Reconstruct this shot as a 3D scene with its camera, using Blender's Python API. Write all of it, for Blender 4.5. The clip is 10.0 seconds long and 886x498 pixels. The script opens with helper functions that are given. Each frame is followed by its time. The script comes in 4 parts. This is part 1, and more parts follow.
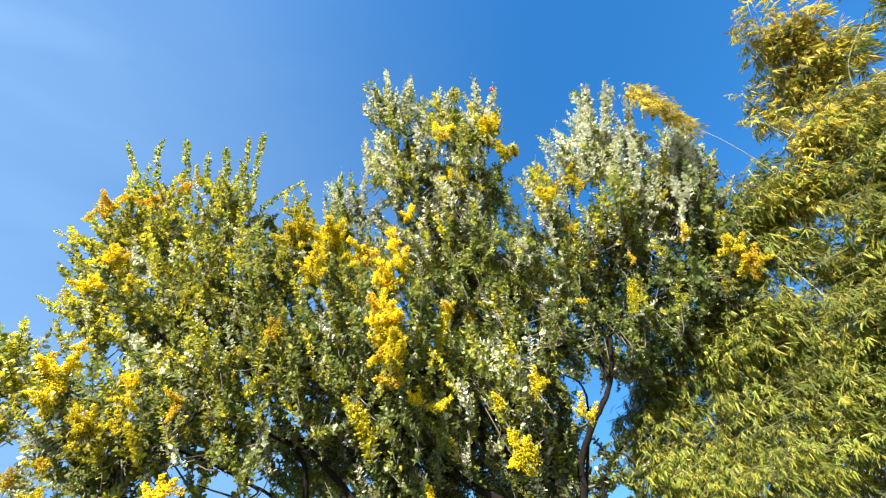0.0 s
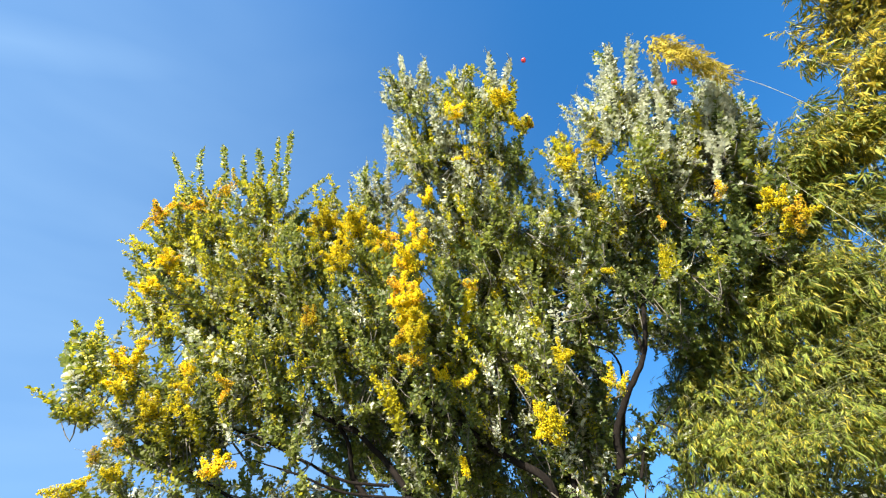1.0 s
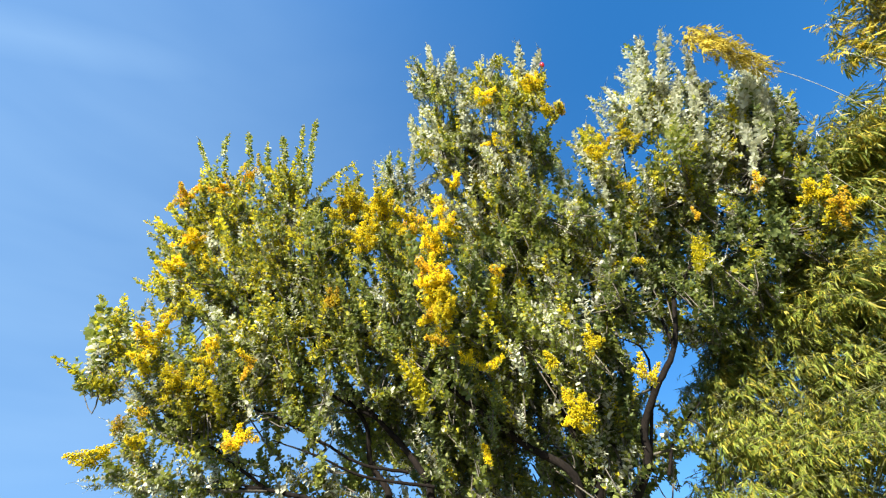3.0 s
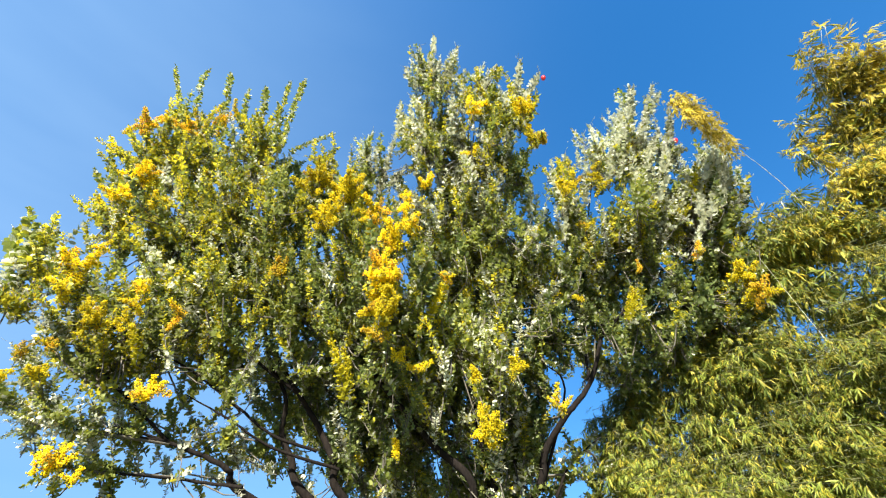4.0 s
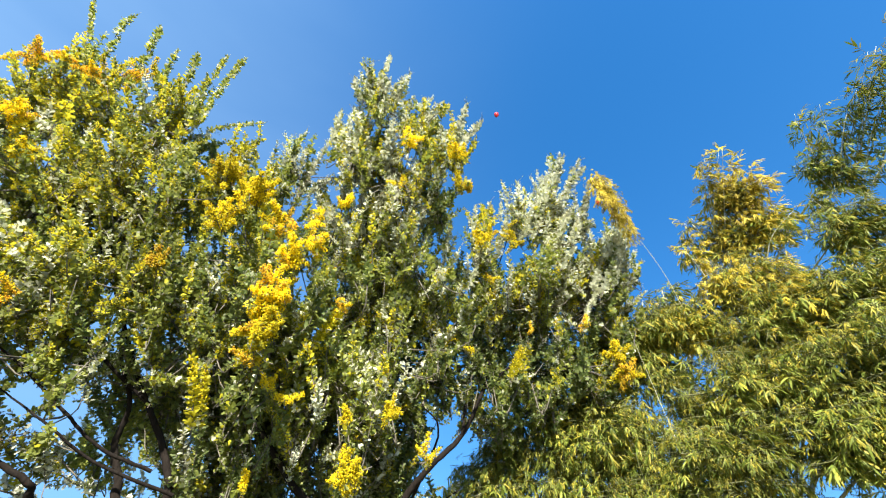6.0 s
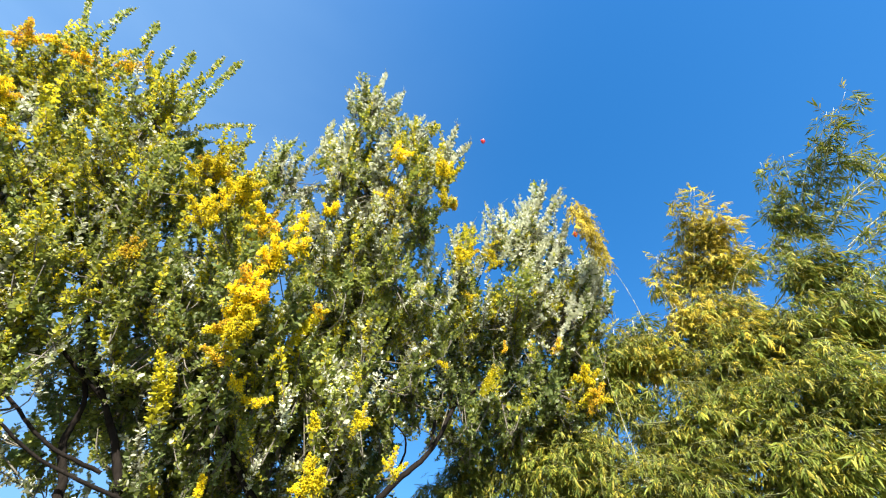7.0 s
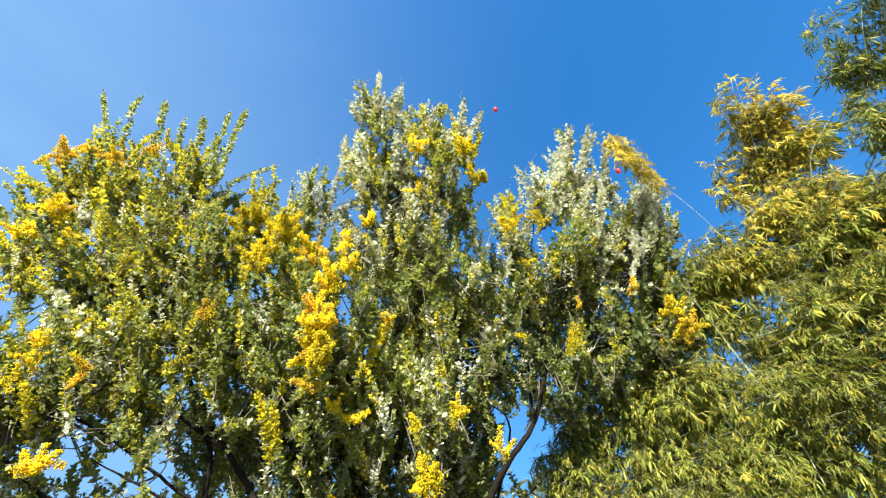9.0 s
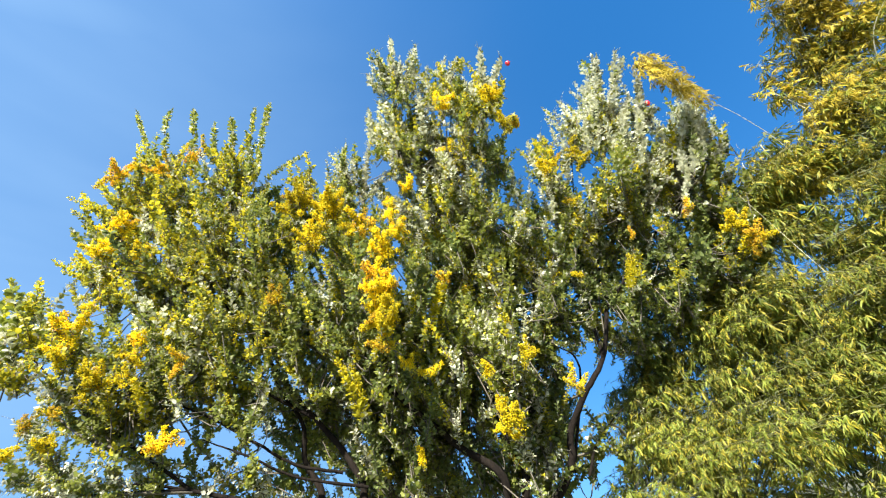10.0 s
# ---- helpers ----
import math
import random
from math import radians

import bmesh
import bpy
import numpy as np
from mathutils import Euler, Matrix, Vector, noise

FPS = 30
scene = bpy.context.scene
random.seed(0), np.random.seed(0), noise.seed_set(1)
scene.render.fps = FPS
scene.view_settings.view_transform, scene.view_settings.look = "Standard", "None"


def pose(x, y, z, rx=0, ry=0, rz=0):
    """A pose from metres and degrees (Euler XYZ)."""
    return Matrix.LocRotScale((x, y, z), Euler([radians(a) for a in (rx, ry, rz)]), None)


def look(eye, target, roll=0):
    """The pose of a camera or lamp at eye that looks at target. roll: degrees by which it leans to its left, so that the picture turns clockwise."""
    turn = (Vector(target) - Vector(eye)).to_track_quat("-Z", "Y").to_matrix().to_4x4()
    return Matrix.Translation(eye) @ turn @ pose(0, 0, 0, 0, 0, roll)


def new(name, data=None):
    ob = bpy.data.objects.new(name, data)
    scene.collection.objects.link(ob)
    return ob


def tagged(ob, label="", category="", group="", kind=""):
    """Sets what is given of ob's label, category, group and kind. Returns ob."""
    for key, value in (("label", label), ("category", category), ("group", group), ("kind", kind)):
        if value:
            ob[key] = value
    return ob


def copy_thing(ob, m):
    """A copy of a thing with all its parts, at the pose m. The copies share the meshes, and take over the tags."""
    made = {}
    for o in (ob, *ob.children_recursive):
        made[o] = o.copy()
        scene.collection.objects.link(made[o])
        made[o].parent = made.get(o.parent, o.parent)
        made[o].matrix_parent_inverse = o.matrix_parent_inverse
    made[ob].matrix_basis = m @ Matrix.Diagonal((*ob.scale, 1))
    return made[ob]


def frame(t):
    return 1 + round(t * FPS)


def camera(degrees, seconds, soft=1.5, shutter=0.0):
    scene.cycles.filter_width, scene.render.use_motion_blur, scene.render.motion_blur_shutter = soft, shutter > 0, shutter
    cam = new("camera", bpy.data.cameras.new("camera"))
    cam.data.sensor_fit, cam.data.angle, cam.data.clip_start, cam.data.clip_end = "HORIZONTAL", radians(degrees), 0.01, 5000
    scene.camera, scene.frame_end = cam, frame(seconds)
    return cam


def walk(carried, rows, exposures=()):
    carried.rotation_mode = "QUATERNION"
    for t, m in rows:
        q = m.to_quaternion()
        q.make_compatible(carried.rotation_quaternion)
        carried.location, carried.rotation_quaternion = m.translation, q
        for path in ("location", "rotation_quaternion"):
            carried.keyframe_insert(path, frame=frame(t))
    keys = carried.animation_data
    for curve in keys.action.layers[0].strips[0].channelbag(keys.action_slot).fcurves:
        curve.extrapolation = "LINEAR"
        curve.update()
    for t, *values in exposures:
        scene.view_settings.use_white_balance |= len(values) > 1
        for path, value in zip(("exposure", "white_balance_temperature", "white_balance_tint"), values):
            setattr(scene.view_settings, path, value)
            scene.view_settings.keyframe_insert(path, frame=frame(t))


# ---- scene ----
# ---- camera ----
cam = camera(95.0, 10.0, soft=1.2)
PATH = [
    (0, (-0.128, 0.077, 1.630), (-0.085, 1.574, 2.956), -20.0),
    (0.5, (-0.017, 0.127, 1.570), (-0.098, 1.620, 2.898), -19.3),
    (1, (0.046, 0.115, 1.551), (-0.156, 1.604, 2.872), -18.2),
    (1.5, (0.058, 0.151, 1.546), (-0.224, 1.608, 2.886), -18.6),
    (2, (0.070, 0.150, 1.576), (-0.254, 1.608, 2.906), -18.3),
    (3.3, (-0.152, 0.197, 1.474), (-0.324, 1.660, 2.826), -12.8),
    (3.5, (-0.150, 0.190, 1.469), (-0.283, 1.662, 2.817), -10.3),
    (4, (-0.054, 0.094, 1.536), (-0.130, 1.637, 2.807), -6.3),
    (4.5, (-0.063, 0.100, 1.562), (-0.018, 1.642, 2.834), -5.6),
    (5, (-0.073, 0.111, 1.627), (0.108, 1.655, 2.886), -4.9),
    (5.5, (-0.008, 0.072, 1.664), (0.247, 1.598, 2.931), -3.7),
    (6, (0.088, 0.014, 1.693), (0.373, 1.516, 2.982), -2.8),
    (7.3, (0.056, 0.025, 1.620), (0.456, 1.420, 2.996), -1.4),
    (7.5, (0.058, 0.030, 1.620), (0.469, 1.420, 2.997), -1.7),
    (8, (0.070, 0.052, 1.652), (0.484, 1.459, 3.011), -5.9),
    (8.5, (0.091, 0.054, 1.646), (0.422, 1.495, 2.993), -10.9),
    (9, (0.084, 0.072, 1.633), (0.226, 1.554, 2.968), -12.2),
    (9.5, (0.021, 0.118, 1.600), (0.017, 1.638, 2.899), -14.3),
    (10, (-0.030, 0.125, 1.551), (-0.084, 1.673, 2.816), -16.6),
]
walk(cam, [(t, look(eye, target, roll)) for t, eye, target, roll in PATH],
     [(0, 1.87), (1, 1.80), (2, 1.70), (3.3, 1.75), (4, 1.83), (5.5, 1.90), (7.5, 1.92), (9, 1.90), (10, 1.85)])

# ---- sky, sun ----
SUN_ELEVATION, SUN_TURN = 38.0, 174.0     # degrees up, degrees to the left of +y
sky_world = bpy.data.worlds.new("sky")
scene.world = sky_world
sky_world.use_nodes = True
sky = sky_world.node_tree.nodes.new("ShaderNodeTexSky")
sky.sky_type, sky.sun_disc = "NISHITA", False
sky.sun_elevation, sky.sun_rotation = radians(SUN_ELEVATION), radians(-SUN_TURN)
sky.air_density, sky.dust_density, sky.ozone_density = 1.0, 0.4, 3.0
soft_sky = sky_world.node_tree.nodes.new("ShaderNodeGamma")     # a clear, deep winter blue, even down to the horizon
soft_sky.inputs["Gamma"].default_value = 0.8
deep = sky_world.node_tree.nodes.new("ShaderNodeHueSaturation")
deep.inputs["Saturation"].default_value, deep.inputs["Hue"].default_value = 1.5, 0.504
sky_world.node_tree.links.new(sky.outputs[0], soft_sky.inputs["Color"])
sky_world.node_tree.links.new(soft_sky.outputs[0], deep.inputs["Color"])
back = sky_world.node_tree.nodes["Background"]
back.inputs["Strength"].default_value = 0.102
# the blue stays deep down to the horizon
lift = sky_world.node_tree.nodes.new("ShaderNodeVectorMath")
lift.operation = "MULTIPLY_ADD"
lift.inputs[1].default_value, lift.inputs[2].default_value = (1, 1, 0.8), (0, 0, 0.22)
# thin high haze; it whitens the sky towards -x, painting in glare from there
way, split = sky_world.node_tree.nodes.new("ShaderNodeTexCoord"), sky_world.node_tree.nodes.new("ShaderNodeSeparateXYZ")
sky_world.node_tree.links.new(way.outputs["Generated"], split.inputs[0])
sky_world.node_tree.links.new(way.outputs["Generated"], lift.inputs[0])
sky_world.node_tree.links.new(lift.outputs[0], sky.inputs["Vector"])
haze = sky_world.node_tree.nodes.new("ShaderNodeMapRange")
haze.interpolation_type = "SMOOTHERSTEP"
for key, value in (("From Min", 0.55), ("From Max", -1.0), ("To Min", 0.0), ("To Max", 0.40)):
    haze.inputs[key].default_value = value
sky_world.node_tree.links.new(split.outputs["X"], haze.inputs["Value"])
wisp = sky_world.node_tree.nodes.new("ShaderNodeTexNoise")
wisp.inputs["Scale"].default_value, wisp.inputs["Detail"].default_value = 2.2, 3
slant = sky_world.node_tree.nodes.new("ShaderNodeMapping")
slant.inputs["Scale"].default_value, slant.inputs["Rotation"].default_value = (1, 1, 5), (0.2, 0.1, 0)
sky_world.node_tree.links.new(way.outputs["Generated"], slant.inputs[0])
sky_world.node_tree.links.new(slant.outputs[0], wisp.inputs["Vector"])
thin = sky_world.node_tree.nodes.new("ShaderNodeMapRange")
for key, value in (("From Min", 0.3), ("From Max", 0.75), ("To Min", 0.8), ("To Max", 1.1)):
    thin.inputs[key].default_value = value
sky_world.node_tree.links.new(wisp.outputs["Fac"], thin.inputs["Value"])
veil = sky_world.node_tree.nodes.new("ShaderNodeMath")
veil.operation = "MULTIPLY"
sky_world.node_tree.links.new(haze.outputs[0], veil.inputs[0])
sky_world.node_tree.links.new(thin.outputs[0], veil.inputs[1])
# one faint streak of high cloud
streak, band = sky_world.node_tree.nodes.new("ShaderNodeMapping"), sky_world.node_tree.nodes.new("ShaderNodeTexGradient")
streak.vector_type, band.gradient_type = "TEXTURE", "SPHERICAL"
streak.inputs["Location"].default_value = (-0.564, 0.056, 0.824)
streak.inputs["Rotation"].default_value = Vector((0.161, 0.180, 0.091)).to_track_quat("X", "Z").to_euler()
streak.inputs["Scale"].default_value = (0.30, 0.045, 0.045)
sky_world.node_tree.links.new(way.outputs["Generated"], streak.inputs[0])
sky_world.node_tree.links.new(streak.outputs[0], band.inputs[0])
cloud = sky_world.node_tree.nodes.new("ShaderNodeMath")
cloud.operation, cloud.inputs[1].default_value = "MULTIPLY_ADD", 0.13
sky_world.node_tree.links.new(band.outputs["Fac"], cloud.inputs[0])
sky_world.node_tree.links.new(veil.outputs[0], cloud.inputs[2])
white = sky_world.node_tree.nodes.new("ShaderNodeMix")
white.data_type = "RGBA"
for socket in white.inputs:
    if socket.name == "B" and socket.type == "RGBA":
        socket.default_value = (1.7, 2.6, 3.6, 1)
    if socket.name == "A" and socket.type == "RGBA":
        sky_world.node_tree.links.new(deep.outputs[0], socket)
sky_world.node_tree.links.new(cloud.outputs[0], white.inputs[0])
sky_world.node_tree.links.new([s for s in white.outputs if s.type == "RGBA"][0], back.inputs[0])

sun = new("sun", bpy.data.lights.new("sun", "SUN"))
sun.data.energy, sun.data.angle, sun.data.color = 4.6, radians(0.53), (1.0, 0.94, 0.84)
a, e = radians(SUN_TURN), radians(SUN_ELEVATION)
to_sun = Vector((-math.sin(a) * math.cos(e), math.cos(a) * math.cos(e), math.sin(e)))
sun.matrix_world = look(to_sun * 40, (0, 0, 0))


# ---- materials ----
def material(name):
    m = bpy.data.materials.new(name)
    m.use_nodes = True
    return m, m.node_tree.nodes, m.node_tree.links, m.node_tree.nodes["Principled BSDF"]


def ramp(nodes, *stops):
    r = nodes.new("ShaderNodeValToRGB")
    while len(r.color_ramp.elements) < len(stops):
        r.color_ramp.elements.new(0.5)
    for el, (at, colour) in zip(r.color_ramp.elements, stops):
        el.position, el.color = at, (*colour, 1)
    return r


def leaf_material(name, *colours, through_light=0.3, rough=0.5, patch=1.6, shine=0.3):
    """Foliage: every leaf takes its own tint, patches of the plant differ, and light shines through."""
    m, nodes, links, bsdf = material(name)
    geo = nodes.new("ShaderNodeNewGeometry")
    tint = ramp(nodes, *[(k / (len(colours) - 1), c) for k, c in enumerate(colours)])
    links.new(geo.outputs["Random Per Island"], tint.inputs[0])
    big, fine = nodes.new("ShaderNodeTexNoise"), nodes.new("ShaderNodeTexNoise")
    big.inputs["Scale"].default_value, fine.inputs["Scale"].default_value = patch, 160
    links.new(geo.outputs["Position"], big.inputs["Vector"])
    links.new(geo.outputs["Position"], fine.inputs["Vector"])
    span, grain = nodes.new("ShaderNodeMapRange"), nodes.new("ShaderNodeMapRange")
    for node, src, lo, hi in ((span, big, 0.68, 1.32), (grain, fine, 0.85, 1.15)):
        node.inputs["From Min"].default_value, node.inputs["From Max"].default_value = 0.3, 0.7
        node.inputs["To Min"].default_value, node.inputs["To Max"].default_value = lo, hi
        links.new(src.outputs["Fac"], node.inputs["Value"])
    both = nodes.new("ShaderNodeMath")
    both.operation = "MULTIPLY"
    links.new(span.outputs[0], both.inputs[0]), links.new(grain.outputs[0], both.inputs[1])
    hsv = nodes.new("ShaderNodeHueSaturation")
    links.new(tint.outputs[0], hsv.inputs["Color"]), links.new(both.outputs[0], hsv.inputs["Value"])
    links.new(hsv.outputs[0], bsdf.inputs["Base Color"])
    bsdf.inputs["Roughness"].default_value = rough
    bsdf.inputs["Specular IOR Level"].default_value = shine
    soft, mix = nodes.new("ShaderNodeBsdfTranslucent"), nodes.new("ShaderNodeMixShader")
    links.new(hsv.outputs[0], soft.inputs[0])
    mix.inputs[0].default_value = through_light
    links.new(bsdf.outputs[0], mix.inputs[1]), links.new(soft.outputs[0], mix.inputs[2])
    links.new(mix.outputs[0], nodes["Material Output"].inputs[0])
    return m


def rough_material(name, dark, light, scale, rough, bump, stretch=(1, 1, 1)):
    m, nodes, links, bsdf = material(name)
    geo, fit = nodes.new("ShaderNodeNewGeometry"), nodes.new("ShaderNodeMapping")
    fit.inputs["Scale"].default_value = stretch
    links.new(geo.outputs["Position"], fit.inputs[0])
    grain, blot = nodes.new("ShaderNodeTexNoise"), nodes.new("ShaderNodeTexNoise")
    grain.inputs["Scale"].default_value, grain.inputs["Detail"].default_value = scale, 8
    blot.inputs["Scale"].default_value = scale / 9
    for n in (grain, blot):
        links.new(fit.outputs[0], n.inputs["Vector"])
    mixed = nodes.new("ShaderNodeMath")
    mixed.operation = "MULTIPLY_ADD"
    mixed.inputs[1].default_value = 0.6
    half = nodes.new("ShaderNodeMath")
    half.operation, half.inputs[1].default_value = "MULTIPLY", 0.4
    links.new(blot.outputs["Fac"], half.inputs[0])
    links.new(grain.outputs["Fac"], mixed.inputs[0]), links.new(half.outputs[0], mixed.inputs[2])
    tint = ramp(nodes, (0.35, dark), (0.65, light))
    links.new(mixed.outputs[0], tint.inputs[0]), links.new(tint.outputs[0], bsdf.inputs["Base Color"])
    bsdf.inputs["Roughness"].default_value = rough
    relief = nodes.new("ShaderNodeBump")
    relief.inputs["Strength"].default_value, relief.inputs["Distance"].default_value = bump, 0.01
    links.new(grain.outputs["Fac"], relief.inputs["Height"]), links.new(relief.outputs[0], bsdf.inputs["Normal"])
    return m


SILVER = leaf_material("silver_leaf", (0.37, 0.39, 0.24), (0.53, 0.54, 0.38), (0.68, 0.68, 0.53), through_light=0.35, rough=0.6)
GREEN = leaf_material("green_leaf", (0.145, 0.178, 0.026), (0.21, 0.243, 0.045), (0.295, 0.315, 0.085), through_light=0.48, rough=0.6)
# Darker green: older leaves, with the crown's inner shade put into the colour.
SHADE_GREEN = leaf_material("shaded_green_leaf", (0.08, 0.115, 0.028), (0.13, 0.17, 0.046), (0.20, 0.24, 0.09), through_light=0.42, rough=0.55)
BUDDING = leaf_material("budding_leaf", (0.38, 0.365, 0.022), (0.49, 0.45, 0.026), (0.62, 0.55, 0.04), through_light=0.45)
GOLD = leaf_material("golden_blossom", (0.84, 0.66, 0.01), (0.88, 0.73, 0.015), (0.90, 0.78, 0.04), through_light=0.5, rough=0.8)
ORANGE = leaf_material("orange_blossom", (0.74, 0.47, 0.02), (0.83, 0.56, 0.03), (0.86, 0.64, 0.06), through_light=0.45, rough=0.8)
BAMBOO = leaf_material("bamboo_leaf", (0.085, 0.122, 0.013), (0.16, 0.198, 0.025), (0.275, 0.30, 0.055), through_light=0.36, rough=0.55, patch=2.2, shine=0.3)
STRAW = leaf_material("straw_bamboo_leaf", (0.23, 0.205, 0.016), (0.33, 0.285, 0.026), (0.44, 0.375, 0.065), through_light=0.34, rough=0.55, patch=2.2, shine=0.3)
GOLDEN = leaf_material("golden_bamboo_leaf", (0.43, 0.32, 0.024), (0.54, 0.42, 0.04), (0.66, 0.54, 0.10), through_light=0.42, rough=0.6, shine=0.2)
# Dark bark, taken down to near black to put the crown's shade into it.
BARK = rough_material("shaded_dark_bark", (0.007, 0.0055, 0.0045), (0.018, 0.014, 0.011), 60, 0.95, 0.8, (1, 1, 0.3))
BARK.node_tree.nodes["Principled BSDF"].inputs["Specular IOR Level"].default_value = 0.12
TWIG = rough_material("grey_twig", (0.06, 0.05, 0.036), (0.15, 0.135, 0.10), 90, 0.75, 0.4)
CULM = rough_material("straw_culm", (0.34, 0.32, 0.20), (0.62, 0.60, 0.46), 40, 0.45, 0.2)
STEM = rough_material("green_stem", (0.07, 0.08, 0.02), (0.16, 0.16, 0.05), 80, 0.6, 0.2)
EARTH = rough_material("dry_grass_ground", (0.05, 0.06, 0.02), (0.16, 0.14, 0.07), 9, 0.95, 0.9)
RED = rough_material("red_rubber", (0.50, 0.015, 0.012), (0.62, 0.025, 0.018), 20, 0.3, 0.02)


# ---- mesh helpers ----
class Soup:
    """Triangles gathered as arrays, with a material slot for each."""

    def __init__(self):
        self.v, self.f, self.m, self.n = [], [], [], 0

    def add(self, verts, faces, slot=0):
        verts, faces = np.asarray(verts, float), np.asarray(faces, int)
        self.v.append(verts), self.f.append(faces + self.n)
        self.m.append(np.full(len(faces), slot) if np.isscalar(slot) else np.asarray(slot))
        self.n += len(verts)

    def packed(self):
        return np.concatenate(self.v), np.concatenate(self.f), np.concatenate(self.m)

    def mesh(self, name, materials):
        v, f, m = self.packed()
        me = bpy.data.meshes.new(name)
        me.vertices.add(len(v)), me.loops.add(f.size), me.polygons.add(len(f))
        me.vertices.foreach_set("co", v.astype(np.float32).ravel())
        me.loops.foreach_set("vertex_index", f.astype(np.int32).ravel())
        me.polygons.foreach_set("loop_start", np.arange(0, f.size, 3, dtype=np.int32))
        me.polygons.foreach_set("material_index", m.astype(np.int32))
        me.polygons.foreach_set("use_smooth", np.ones(len(f), bool))
        for mat in materials:
            me.materials.append(mat)
        me.update(calc_edges=True)
        return me


def part(name, me, parent, label="", m=None):
    ob = new(name, me)
    ob.parent = parent
    if m is not None:
        ob.matrix_local = m
    return tagged(ob, label) if label else ob


def frames_along(points):
    points = np.asarray(points, float)
    ways = np.gradient(points, axis=0)
    ways /= np.linalg.norm(ways, axis=1)[:, None]
    side = np.cross(ways, (0.31, 0.95, 0.05))
    side /= np.linalg.norm(side, axis=1)[:, None] + 1e-9
    return points, ways, side, np.cross(ways, side)


def tube(soup, points, radii, sides=8, slot=0, lump=0.0, rng=None):
    points, ways, side, other = frames_along(points)
    ang = np.linspace(0, 2 * np.pi, sides, endpoint=False)
    rad = np.asarray(radii, float)[:, None] * np.ones(sides)
    if lump:
        rad = rad * (1 + lump * rng.standard_normal(rad.shape))
    ring = points[:, None] + rad[..., None] * (np.cos(ang)[None, :, None] * side[:, None] + np.sin(ang)[None, :, None] * other[:, None])
    n, faces = len(points), []
    for i in range(n - 1):
        for j in range(sides):
            p, q = i * sides + j, i * sides + (j + 1) % sides
            faces += [(p, q, q + sides), (p, q + sides, p + sides)]
    top = n * sides
    faces += [((n - 1) * sides + j, (n - 1) * sides + (j + 1) % sides, top) for j in range(sides)]
    soup.add(np.concatenate([ring.reshape(-1, 3), points[-1:]]), faces, slot)


def smooth_line(points, steps=6):
    """Catmull-Rom through the points."""
    p = np.asarray(points, float)
    p = np.concatenate([2 * p[:1] - p[1:2], p, 2 * p[-1:] - p[-2:-1]])
    out = []
    for i in range(1, len(p) - 2):
        for s in np.linspace(0, 1, steps, endpoint=False):
            out.append(0.5 * (2 * p[i] + (p[i + 1] - p[i - 1]) * s + (2 * p[i - 1] - 5 * p[i] + 4 * p[i + 1] - p[i + 2]) * s**2
                              + (3 * p[i] - p[i - 1] - 3 * p[i + 1] + p[i + 2]) * s**3))
    return np.array(out + [p[-2]])


def basis(z_way, turn=0.0):
    """Columns x, y, z with z along the way."""
    z = np.asarray(z_way, float) / np.linalg.norm(z_way)
    x = np.cross((0.2, 0.1, 1.0) if abs(z[2]) < 0.9 else (1.0, 0.1, 0.0), z)
    x /= np.linalg.norm(x)
    y = np.cross(z, x)
    c, s = math.cos(turn), math.sin(turn)
    return np.stack([c * x + s * y, c * y - s * x, z], 1)


def matrix_of(place, rot, size=1.0):
    m = Matrix.Identity(4)
    for i in range(3):
        for j in range(3):
            m[i][j] = rot[i, j] * size
        m[i][3] = place[i]
    return m


# An oval leaf, one metre long along x, cupped.
OVAL = np.array([(0, 0, 0), (0.40, 0.29, 0.07), (0.93, 0.17, -0.03), (0.93, -0.17, -0.03), (0.40, -0.29, 0.07)])
OVAL_F = np.array([(0, 1, 4), (1, 2, 4), (2, 3, 4)])
# A lance leaf that curves down to its tip, folded along the middle.
LANCE = np.array([(0, 0, 0), (0.28, 0.066, 0.0), (0.28, -0.066, 0.012), (0.68, 0.052, -0.05), (0.68, -0.052, -0.04), (1, 0, -0.16)])
LANCE_F = np.array([(0, 1, 2), (1, 3, 2), (2, 3, 4), (3, 5, 4)])


PUFF_F = np.array([(0, 2, 4), (2, 1, 4), (1, 3, 4), (3, 0, 4), (2, 0, 5), (1, 2, 5), (3, 1, 5), (0, 3, 5)])


def puff(rng, size):
    """A fluffy blossom ball, lumpy and turned at random."""
    p = np.array([(1, 0, 0), (-1, 0, 0), (0, 1, 0), (0, -1, 0), (0, 0, 1), (0, 0, -1)], float)
    return (p @ basis(rng.standard_normal(3))) * (size * (0.75 + 0.5 * rng.random((6, 1)))), PUFF_F


